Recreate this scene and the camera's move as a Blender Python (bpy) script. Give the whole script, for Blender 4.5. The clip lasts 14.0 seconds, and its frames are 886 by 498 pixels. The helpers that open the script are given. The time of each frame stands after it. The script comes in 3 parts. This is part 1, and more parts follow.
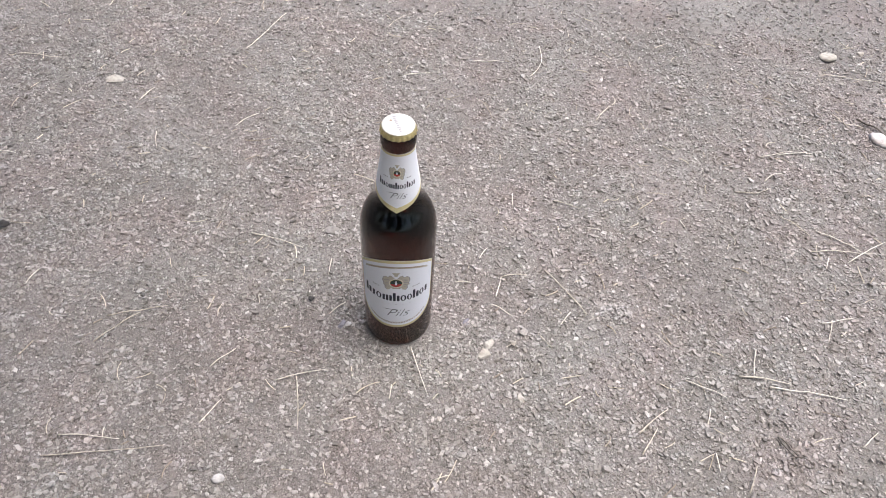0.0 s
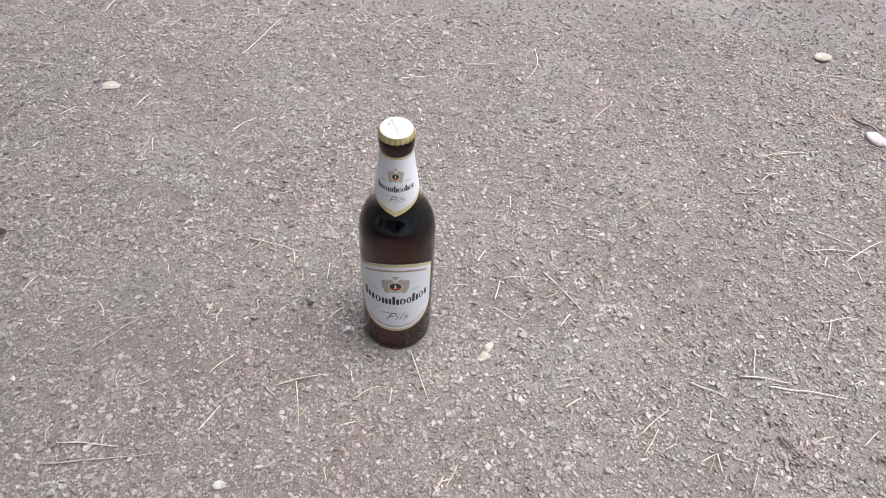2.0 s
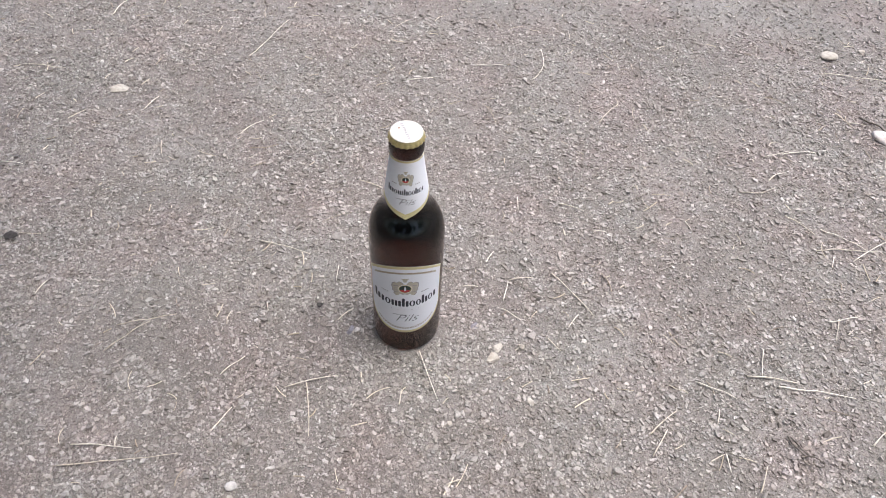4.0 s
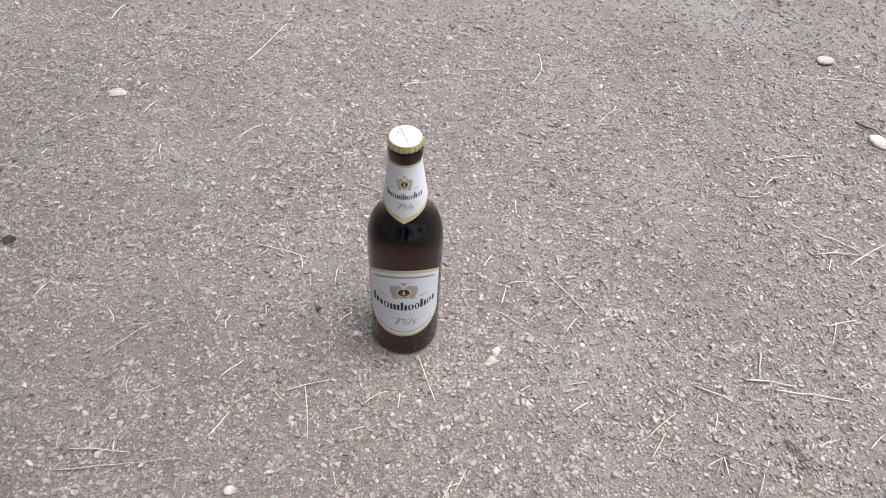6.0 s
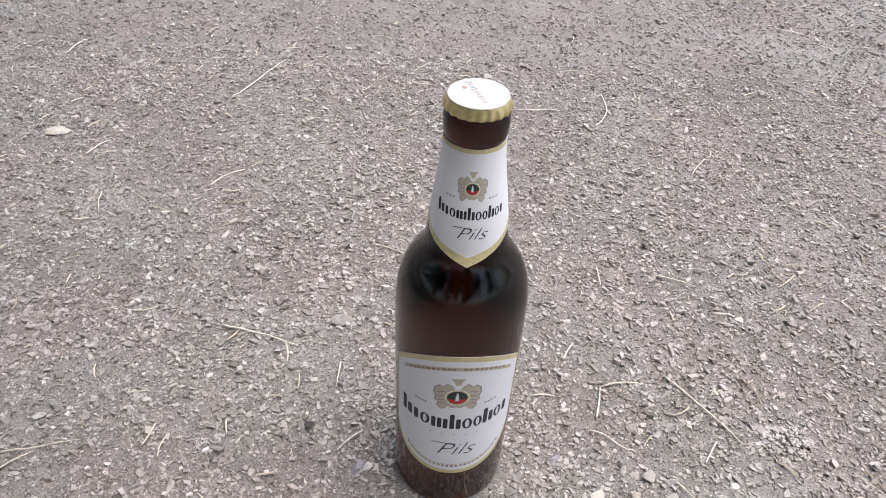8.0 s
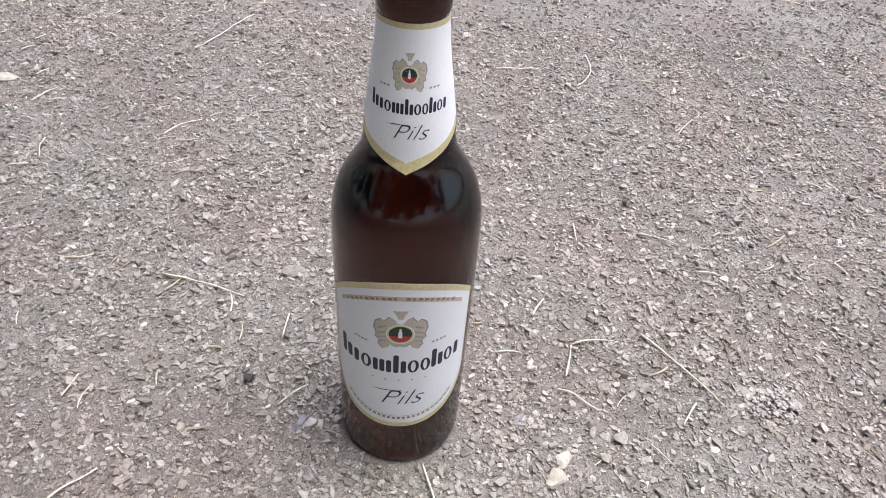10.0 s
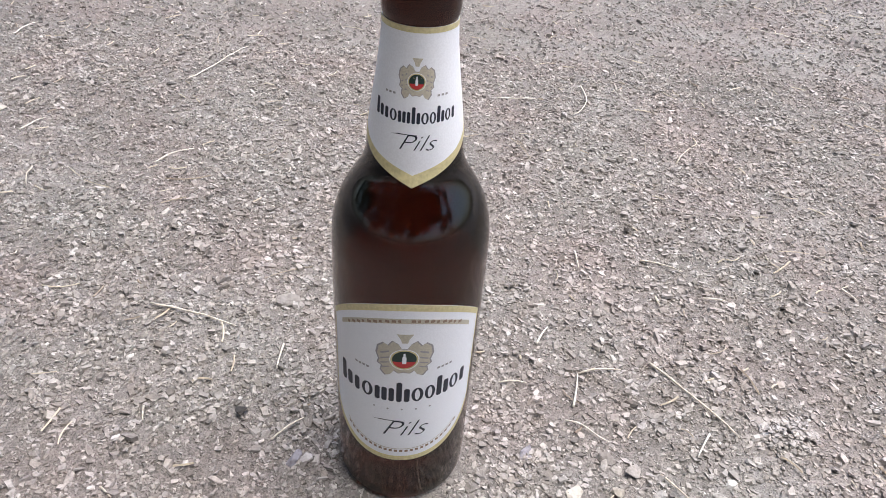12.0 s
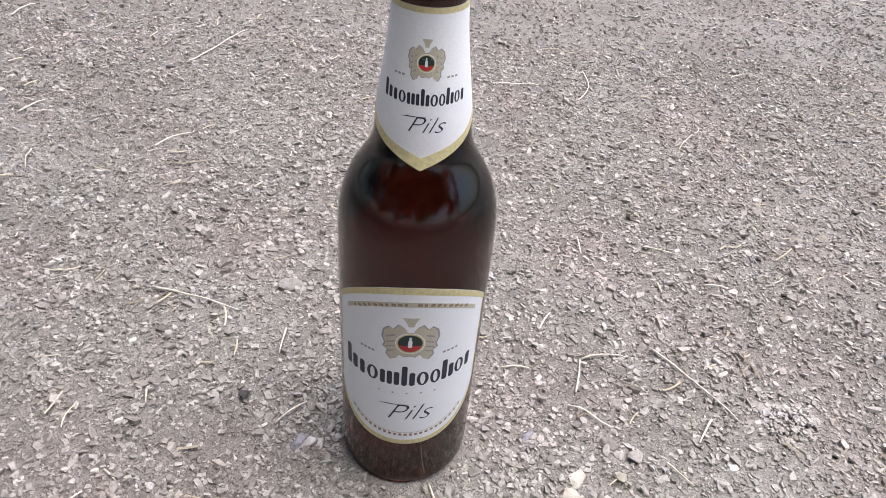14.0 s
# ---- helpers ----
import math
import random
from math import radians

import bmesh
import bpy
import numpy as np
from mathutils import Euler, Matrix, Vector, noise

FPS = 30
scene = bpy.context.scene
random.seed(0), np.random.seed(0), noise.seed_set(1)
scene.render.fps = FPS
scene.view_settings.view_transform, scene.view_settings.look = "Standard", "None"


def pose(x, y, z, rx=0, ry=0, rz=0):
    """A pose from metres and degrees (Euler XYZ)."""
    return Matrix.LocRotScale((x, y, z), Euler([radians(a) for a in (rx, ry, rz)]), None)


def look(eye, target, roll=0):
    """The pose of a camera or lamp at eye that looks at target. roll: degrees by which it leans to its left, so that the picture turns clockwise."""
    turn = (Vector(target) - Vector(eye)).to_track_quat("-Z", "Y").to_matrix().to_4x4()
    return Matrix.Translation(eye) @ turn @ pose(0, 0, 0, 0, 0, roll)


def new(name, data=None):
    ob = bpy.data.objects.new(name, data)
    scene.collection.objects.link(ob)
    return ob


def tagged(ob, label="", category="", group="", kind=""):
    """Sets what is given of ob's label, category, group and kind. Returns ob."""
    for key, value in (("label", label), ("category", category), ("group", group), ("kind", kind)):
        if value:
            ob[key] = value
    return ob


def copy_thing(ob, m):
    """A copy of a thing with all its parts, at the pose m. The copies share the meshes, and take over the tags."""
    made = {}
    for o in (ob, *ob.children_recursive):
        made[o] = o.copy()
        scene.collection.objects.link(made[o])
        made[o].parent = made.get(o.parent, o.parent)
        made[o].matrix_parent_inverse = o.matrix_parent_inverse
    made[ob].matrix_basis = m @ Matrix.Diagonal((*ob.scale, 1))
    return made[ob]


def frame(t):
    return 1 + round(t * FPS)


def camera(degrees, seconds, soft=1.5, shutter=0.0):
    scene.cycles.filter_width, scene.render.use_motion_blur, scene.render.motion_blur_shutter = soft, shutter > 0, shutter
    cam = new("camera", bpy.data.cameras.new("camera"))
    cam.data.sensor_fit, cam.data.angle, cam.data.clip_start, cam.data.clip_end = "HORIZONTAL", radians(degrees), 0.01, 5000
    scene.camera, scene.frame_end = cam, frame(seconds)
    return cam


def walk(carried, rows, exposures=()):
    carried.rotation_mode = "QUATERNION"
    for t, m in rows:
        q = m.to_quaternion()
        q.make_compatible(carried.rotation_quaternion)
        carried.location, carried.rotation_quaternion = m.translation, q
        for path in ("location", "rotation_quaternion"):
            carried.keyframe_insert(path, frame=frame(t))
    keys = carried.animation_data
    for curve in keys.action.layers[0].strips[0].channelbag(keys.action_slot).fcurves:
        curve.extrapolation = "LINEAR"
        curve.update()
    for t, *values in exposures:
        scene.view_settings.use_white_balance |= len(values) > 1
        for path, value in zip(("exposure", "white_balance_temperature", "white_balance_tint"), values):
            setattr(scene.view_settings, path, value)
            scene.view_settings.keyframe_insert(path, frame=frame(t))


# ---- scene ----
cam = camera(65.7, 14.0, soft=0.9)
EXPOSURES = [(0.0, 0.98, 6350, 10), (6.5, 0.98, 6350, 10), (8.5, 1.03, 6350, 10), (14.0, 1.12, 6350, 10)]
PATH = [
    (0, (0.029, -0.389, 0.595), (0.065, 0.874, -0.956), 4.6),
    (0.5, (0.03, -0.389, 0.594), (0.064, 0.874, -0.956), 4.2),
    (1, (0.028, -0.389, 0.593), (0.066, 0.875, -0.956), 4.6),
    (1.5, (0.027, -0.388, 0.594), (0.068, 0.872, -0.958), 4.0),
    (2, (0.027, -0.389, 0.594), (0.072, 0.882, -0.949), 4.3),
    (2.5, (0.026, -0.389, 0.596), (0.067, 0.879, -0.951), 4.1),
    (3, (0.022, -0.388, 0.597), (0.06, 0.879, -0.95), 3.8),
    (5.5, (0.022, -0.39, 0.6), (0.054, 0.881, -0.944), 3.7),
    (6, (0.021, -0.389, 0.6), (0.062, 0.885, -0.94), 3.9),
    (6.5, (0.022, -0.389, 0.602), (0.054, 0.896, -0.93), 3.8),
    (6.7, (0.024, -0.392, 0.61), (0.072, 0.912, -0.905), 4.4),
    (7, (0.02, -0.406, 0.646), (0.097, 0.944, -0.828), 4.7),
    (7.1, (0.015, -0.407, 0.653), (0.059, 0.982, -0.786), 4.5),
    (7.2, (0.011, -0.394, 0.642), (0.067, 1.01, -0.782), 5.8),
    (7.3, (0.004, -0.374, 0.615), (0.064, 1.047, -0.791), 5.5),
    (7.5, (-0.002, -0.321, 0.537), (0.012, 1.132, -0.836), 3.7),
    (7.7, (-0.009, -0.278, 0.457), (-0.004, 1.211, -0.878), 2.7),
    (8, (-0.014, -0.245, 0.391), (0.007, 1.261, -0.926), 3.3),
    (8.2, (-0.006, -0.239, 0.372), (0.032, 1.266, -0.945), 4.2),
    (8.5, (0.003, -0.237, 0.363), (0.052, 1.249, -0.975), 4.4),
    (9, (0.011, -0.238, 0.358), (0.055, 1.227, -1.002), 5.5),
    (11.3, (0.01, -0.234, 0.318), (0.049, 1.326, -0.933), 3.3),
    (11.5, (0.008, -0.233, 0.318), (0.065, 1.328, -0.931), 3.9),
    (12, (0.005, -0.232, 0.322), (0.067, 1.344, -0.908), 4.8),
    (12.5, (0.004, -0.232, 0.321), (0.061, 1.337, -0.918), 4.7),
    (13, (0.003, -0.235, 0.321), (0.055, 1.334, -0.919), 5.2),
    (13.5, (0.002, -0.234, 0.32), (0.067, 1.314, -0.944), 5.0),
    (14, (0.001, -0.232, 0.32), (0.075, 1.321, -0.939), 5.4),
]
walk(cam, [(t, look(eye, target, roll)) for t, eye, target, roll in PATH], EXPOSURES)

# ---- sky and sun: bright, hazy, almost shadowless daylight ----
world = bpy.data.worlds.new("sky")
scene.world = world
world.use_nodes = True
sky = world.node_tree.nodes.new("ShaderNodeTexSky")
sky.sky_type = "NISHITA"
sky.sun_disc = False
sky.sun_elevation = radians(77)
sky.sun_rotation = radians(90)
sky.air_density = 1.0
sky.dust_density = 5.0
back = world.node_tree.nodes["Background"]
back.inputs["Strength"].default_value = 0.15
world.node_tree.links.new(sky.outputs["Color"], back.inputs["Color"])

sun = new("sun", bpy.data.lights.new("sun", "SUN"))
sun.data.energy = 1.35
sun.data.angle = radians(42)
sun.data.color = (1.0, 0.95, 0.89)
sun.matrix_world = look((0.19, 0.0, 0.98), (0, 0, 0))


# ---- materials ----
def material(name, rough=0.6, metal=0.0, color=(0.5, 0.5, 0.5)):
    m = bpy.data.materials.new(name)
    m.use_nodes = True
    shader = m.node_tree.nodes["Principled BSDF"]
    shader.inputs["Roughness"].default_value = rough
    shader.inputs["Metallic"].default_value = metal
    shader.inputs["Base Color"].default_value = (*color, 1)
    return m, m.node_tree.nodes, m.node_tree.links, shader


def ramp(nodes, stops):
    r = nodes.new("ShaderNodeValToRGB")
    e = r.color_ramp.elements
    while len(e) < len(stops):
        e.new(0.5)
    for el, (p, c) in zip(e, stops):
        el.position, el.color = p, (*c, 1)
    return r


def noise_tex(nodes, links, scale, detail=4.0, rough=0.55):
    co = nodes.new("ShaderNodeNewGeometry")
    n = nodes.new("ShaderNodeTexNoise")
    n.inputs["Scale"].default_value = scale
    n.inputs["Detail"].default_value = detail
    n.inputs["Roughness"].default_value = rough
    links.new(co.outputs["Position"], n.inputs["Vector"])
    return n


def mixed(nodes, links, kind, fac, a, b):
    m = nodes.new("ShaderNodeMix")
    m.data_type, m.blend_type = "RGBA", kind
    m.inputs[0].default_value = fac if isinstance(fac, float) else 0.5
    if not isinstance(fac, float):
        links.new(fac, m.inputs[0])
    links.new(a, m.inputs[6])
    links.new(b, m.inputs[7])
    return m.outputs[2]


def bumped(nodes, links, shader, height, strength, distance):
    b = nodes.new("ShaderNodeBump")
    b.inputs["Strength"].default_value = strength
    b.inputs["Distance"].default_value = distance
    links.new(height, b.inputs["Height"])
    links.new(b.outputs["Normal"], shader.inputs["Normal"])


def patchy(nodes, links, color):
    """A faint drift between pinkish and greenish grey, hand-wide patches."""
    drift = noise_tex(nodes, links, 9.0, 3.0)
    tint = ramp(nodes, [(0.34, (1.03, 0.985, 0.99)), (0.5, (1.0, 1.0, 1.0)), (0.66, (0.98, 1.005, 1.0))])
    links.new(drift.outputs["Fac"], tint.inputs["Fac"])
    return mixed(nodes, links, "MULTIPLY", 1.0, color, tint.outputs["Color"])


def dirt_material():
    m, n, l, s = material("packed_dirt", 0.95)
    broad = noise_tex(n, l, 7.0, 5.0)
    broad_c = ramp(n, [(0.3, (0.178, 0.162, 0.154)), (0.5, (0.212, 0.197, 0.188)), (0.72, (0.258, 0.247, 0.240))])
    l.new(broad.outputs["Fac"], broad_c.inputs["Fac"])
    grain = noise_tex(n, l, 900.0, 3.0, 0.7)
    grain_c = ramp(n, [(0.32, (0.36, 0.35, 0.34)), (0.5, (0.95, 0.95, 0.95)), (0.68, (1.5, 1.48, 1.45))])
    l.new(grain.outputs["Fac"], grain_c.inputs["Fac"])
    mid = noise_tex(n, l, 160.0, 4.0)
    mid_c = ramp(n, [(0.3, (0.72, 0.71, 0.70)), (0.65, (1.12, 1.12, 1.12))])
    l.new(mid.outputs["Fac"], mid_c.inputs["Fac"])
    c = mixed(n, l, "MULTIPLY", 1.0, broad_c.outputs["Color"], mid_c.outputs["Color"])
    c = patchy(n, l, mixed(n, l, "MULTIPLY", 1.0, c, grain_c.outputs["Color"]))
    l.new(c, s.inputs["Base Color"])
    high = n.new("ShaderNodeMath")
    high.operation = "ADD"
    l.new(mid.outputs["Fac"], high.inputs[0])
    l.new(grain.outputs["Fac"], high.inputs[1])
    bumped(n, l, s, high.outputs[0], 0.6, 0.0012)
    return m


def stone_material(name, by_island, stops, grain=420.0):
    m, n, l, s = material(name, 0.88)
    if by_island:
        src = n.new("ShaderNodeNewGeometry").outputs["Random Per Island"]
    else:
        src = n.new("ShaderNodeObjectInfo").outputs["Random"]
    tone = ramp(n, stops)
    l.new(src, tone.inputs["Fac"])
    fine = noise_tex(n, l, grain, 4.0, 0.65)
    fine_c = ramp(n, [(0.28, (0.62, 0.61, 0.60)), (0.5, (0.98, 0.98, 0.98)), (0.75, (1.25, 1.24, 1.22))])
    l.new(fine.outputs["Fac"], fine_c.inputs["Fac"])
    coat = noise_tex(n, l, 60.0, 3.0)
    coat_c = ramp(n, [(0.35, (0.86, 0.83, 0.80)), (0.65, (1.06, 1.06, 1.07))])
    l.new(coat.outputs["Fac"], coat_c.inputs["Fac"])
    c = mixed(n, l, "MULTIPLY", 1.0, tone.outputs["Color"], fine_c.outputs["Color"])
    c = patchy(n, l, mixed(n, l, "MULTIPLY", 1.0, c, coat_c.outputs["Color"]))
    l.new(c, s.inputs["Base Color"])
    bumped(n, l, s, fine.outputs["Fac"], 0.5, 0.0006)
    return m


CHIP_TONES = [
    (0.0, (0.160, 0.148, 0.139)), (0.12, (0.238, 0.222, 0.211)), (0.38, (0.300, 0.284, 0.271)),
    (0.65, (0.350, 0.334, 0.320)), (0.86, (0.405, 0.385, 0.370)), (0.96, (0.460, 0.440, 0.425)), (1.0, (0.55, 0.532, 0.516)),
]


def straw_material():
    m, n, l, s = material("dry_straw", 0.55)
    tone = ramp(n, [(0.0, (0.50, 0.455, 0.39)), (0.3, (0.61, 0.57, 0.50)), (0.6, (0.67, 0.64, 0.58)), (1.0, (0.76, 0.74, 0.69))])
    l.new(n.new("ShaderNodeObjectInfo").outputs["Random"], tone.inputs["Fac"])
    fine = noise_tex(n, l, 350.0, 3.0)
    fine_c = ramp(n, [(0.3, (0.72, 0.69, 0.65)), (0.6, (1.08, 1.08, 1.06))])
    l.new(fine.outputs["Fac"], fine_c.inputs["Fac"])
    l.new(mixed(n, l, "MULTIPLY", 1.0, tone.outputs["Color"], fine_c.outputs["Color"]), s.inputs["Base Color"])
    return m


def litter_material():
    m, n, l, s = material("dry_litter", 0.6)
    tone = ramp(n, [(0.0, (0.24, 0.19, 0.15)), (0.4, (0.46, 0.40, 0.31)), (1.0, (0.70, 0.64, 0.53))])
    l.new(n.new("ShaderNodeNewGeometry").outputs["Random Per Island"], tone.inputs["Fac"])
    l.new(tone.outputs["Color"], s.inputs["Base Color"])
    return m


def bark_material(name, dark, light):
    m, n, l, s = material(name, 0.85)
    fine = noise_tex(n, l, 420.0, 5.0, 0.7)
    c = ramp(n, [(0.35, dark), (0.7, light)])
    l.new(fine.outputs["Fac"], c.inputs["Fac"])
    l.new(c.outputs["Color"], s.inputs["Base Color"])
    bumped(n, l, s, fine.outputs["Fac"], 0.8, 0.0008)
    return m


def paper_material(name, color, rough=0.42, spread=0.05):
    m, n, l, s = material(name, rough)
    fine = noise_tex(n, l, 1500.0, 3.0)
    lo, hi = [tuple(v * k for v in color) for k in (1 - spread, 1 + spread * 0.5)]
    c = ramp(n, [(0.35, lo), (0.65, hi)])
    l.new(fine.outputs["Fac"], c.inputs["Fac"])
    l.new(c.outputs["Color"], s.inputs["Base Color"])
    bumped(n, l, s, noise_tex(n, l, 240.0, 2.0).outputs["Fac"], 0.12, 0.0004)
    return m


def foil_material(name, color, rough, metal):
    m, n, l, s = material(name, rough, metal)
    fine = noise_tex(n, l, 700.0, 3.0)
    lo, hi = [tuple(v * k for v in color) for k in (0.86, 1.08)]
    c = ramp(n, [(0.35, lo), (0.65, hi)])
    l.new(fine.outputs["Fac"], c.inputs["Fac"])
    l.new(c.outputs["Color"], s.inputs["Base Color"])
    return m


def glass_material():
    m, n, l, s = material("brown_glass", 0.09)
    s.inputs["Transmission Weight"].default_value = 1.0
    s.inputs["IOR"].default_value = 1.5
    s.inputs["Specular IOR Level"].default_value = 0.34
    tint = noise_tex(n, l, 30.0, 2.0)
    c = ramp(n, [(0.3, (0.30, 0.105, 0.055)), (0.7, (0.36, 0.125, 0.065))])
    l.new(tint.outputs["Fac"], c.inputs["Fac"])
    l.new(c.outputs["Color"], s.inputs["Base Color"])
    bumped(n, l, s, noise_tex(n, l, 25.0, 1.0).outputs["Fac"], 0.05, 0.001)
    return m


def beer_material():
    """Brown liquid: almost no bend of the light against the glass round it."""
    m, n, l, s = material("brown_beer", 0.05)
    s.inputs["Transmission Weight"].default_value = 1.0
    s.inputs["IOR"].default_value = 1.03
    depth = noise_tex(n, l, 40.0, 2.0)
    c = ramp(n, [(0.3, (0.098, 0.044, 0.033)), (0.7, (0.122, 0.055, 0.041))])
    l.new(depth.outputs["Fac"], c.inputs["Fac"])
    l.new(c.outputs["Color"], s.inputs["Base Color"])
    return m


DIRT = dirt_material()
CHIP = stone_material("gravel_chip", True, CHIP_TONES)
GREY_CHIP = stone_material("grey_chip", True, [(0.0, (0.29, 0.28, 0.272)), (0.5, (0.37, 0.358, 0.348)), (1.0, (0.46, 0.447, 0.435))])
STONE = stone_material("loose_stone", False, CHIP_TONES)
PALE = stone_material("pale_stone", False, [(0.0, (0.409, 0.380, 0.336)), (1.0, (0.497, 0.475, 0.439))], 260.0)
WHITE = stone_material("white_stone", False, [(0.0, (0.47, 0.46, 0.46)), (1.0, (0.52, 0.51, 0.51))], 200.0)
SLATE = stone_material("slate_stone", False, [(0.0, (0.200, 0.200, 0.232)), (1.0, (0.288, 0.288, 0.328))], 300.0)
DULL = stone_material("dull_stone", False, [(0.0, (0.236, 0.220, 0.207)), (1.0, (0.268, 0.252, 0.239))], 260.0)
DARK = stone_material("dark_stone", False, [(0.0, (0.035, 0.033, 0.034)), (1.0, (0.055, 0.052, 0.052))], 300.0)
STRAW = straw_material()
LITTER = litter_material()
BARK = bark_material("twig_bark", (0.065, 0.055, 0.048), (0.21, 0.185, 0.16))
LEAF = bark_material("dry_leaf", (0.376, 0.349, 0.316), (0.590, 0.557, 0.513))
GLASS = glass_material()
BEER = beer_material()
PAPER = paper_material("label_paper", (0.88, 0.90, 0.94))
GOLD = foil_material("gold_print", (0.66, 0.59, 0.33), 0.40, 0.15)
BEIGE = paper_material("beige_print", (0.56, 0.52, 0.42), 0.45, 0.15)
BROWN = paper_material("brown_print", (0.30, 0.21, 0.15), 0.5, 0.1)
NAVY = paper_material("navy_print", (0.016, 0.021, 0.040), 0.45, 0.2)
GREY = paper_material("grey_print", (0.34, 0.33, 0.34), 0.5, 0.1)
GREEN = paper_material("green_print", (0.012, 0.035, 0.028), 0.45, 0.2)
RED = paper_material("red_print", (0.50, 0.035, 0.035), 0.45, 0.1)
CAP_GOLD = foil_material("cap_gold", (0.66, 0.56, 0.27), 0.32, 0.75)
CAP_WHITE = foil_material("cap_face_lacquer", (0.80, 0.78, 0.71), 0.25, 0.1)


# ---- mesh helpers ----
def mesh_object(name, bm, mat, smooth=False):
    data = bpy.data.meshes.new(name)
    bm.to_mesh(data)
    bm.free()
    data.materials.append(mat)
    if smooth:
        data.polygons.foreach_set("use_smooth", [True] * len(data.polygons))
    return new(name, data)


def part(name, bm, mat, parent, label="", smooth=False):
    ob = mesh_object(name, bm, mat, smooth)
    ob.parent = parent
    return tagged(ob, label)


def fast_mesh(name, verts, tris, mat):
    data = bpy.data.meshes.new(name)
    data.vertices.add(len(verts))
    data.vertices.foreach_set("co", np.ascontiguousarray(verts, dtype=np.float32).ravel())
    data.loops.add(tris.size)
    data.loops.foreach_set("vertex_index", np.ascontiguousarray(tris, dtype=np.int32).ravel())
    data.polygons.add(len(tris))
    data.polygons.foreach_set("loop_start", np.arange(0, tris.size, 3, dtype=np.int32))
    data.polygons.foreach_set("use_smooth", np.zeros(len(tris), dtype=bool))
    data.update(calc_edges=True)
    data.validate()
    data.materials.append(mat)
    return data


def tube(points, radii, sides=6):
    bm = bmesh.new()
    rings = []
    for k, p in enumerate(points):
        ahead = (points[min(k + 1, len(points) - 1)] - points[max(k - 1, 0)]).normalized()
        side = ahead.cross(Vector((0, 0, 1)))
        side = side.normalized() if side.length > 1e-4 else Vector((1, 0, 0))
        up = side.cross(ahead)
        rings.append([bm.verts.new(p + radii[k] * (side * math.cos(2 * math.pi * j / sides) + up * math.sin(2 * math.pi * j / sides))) for j in range(sides)])
    for lo, hi in zip(rings, rings[1:]):
        for j in range(sides):
            bm.faces.new([lo[j], lo[(j + 1) % sides], hi[(j + 1) % sides], hi[j]])
    bm.faces.new(rings[0])
    bm.faces.new(rings[-1])
    bmesh.ops.recalc_face_normals(bm, faces=bm.faces)
    return bm


rng = np.random.default_rng(7)


def waves(count, lo, hi, seed):
    """Random plane waves: (kx, ky, phase) for wavelengths lo to hi."""
    g = np.random.default_rng(seed)
    length = np.exp(g.uniform(np.log(lo), np.log(hi), count))
    way = g.uniform(0, 2 * np.pi, count)
    return np.stack([2 * np.pi / length * np.cos(way), 2 * np.pi / length * np.sin(way), g.uniform(0, 2 * np.pi, count)])


def wavy(x, y, w):
    out = np.zeros(np.shape(x))
    for kx, ky, ph in w.T:
        out = out + np.sin(kx * x + ky * y + ph)
    return out / np.sqrt(w.shape[1] / 2)


ROLLS, RIPPLES = waves(14, 0.12, 0.5, 1), waves(20, 0.018, 0.06, 2)
PATCHES, CLUMPS = waves(16, 0.16, 0.7, 3), waves(24, 0.03, 0.11, 4)


def ground_height(x, y):
    far = np.hypot(x, y)
    near = np.clip((far - 0.03) / 0.06, 0, 1)
    fade = np.clip(1.6 - far / 2.0, 0, 1)
    return near * fade * (0.0011 * wavy(x, y, ROLLS) + 0.0007 * wavy(x, y, RIPPLES))


def cover(x, y):
    """How thickly the chips lie, 0 to 1: scattered heaps and bare trodden patches."""
    v = 0.86 + 0.16 * wavy(x, y, PATCHES) + 0.20 * wavy(x, y, CLUMPS)
    return np.clip(v, 0.10, 1.0)


# ---- ground: one sheet to the horizon, finely rippled round the bottle ----
def axis(lo, hi, step):
    inner = np.arange(lo, hi + step / 2, step)
    grow = step * 1.35 ** np.arange(1, 38)
    outer = np.cumsum(grow)
    return np.concatenate([(lo - outer)[::-1], inner, hi + outer])


def build_ground():
    xs, ys = axis(-1.1, 1.2, 0.008), axis(-0.5, 1.4, 0.008)
    gx, gy = np.meshgrid(xs, ys)
    verts = np.stack([gx, gy, ground_height(gx, gy)], -1).reshape(-1, 3)
    i = np.arange(len(ys) - 1)[:, None] * len(xs) + np.arange(len(xs) - 1)[None, :]
    i = i.ravel()
    a, b, c, d = i, i + 1, i + 1 + len(xs), i + len(xs)
    tris = np.concatenate([np.stack([a, b, c], 1), np.stack([a, c, d], 1)])
    data = fast_mesh("ground", verts, tris, DIRT)
    data.polygons.foreach_set("use_smooth", np.ones(len(tris), dtype=bool))
    return tagged(new("ground", data), "trodden grey-brown dirt ground strewn with gravel chips", "ground", kind="structure")


ground = build_ground()


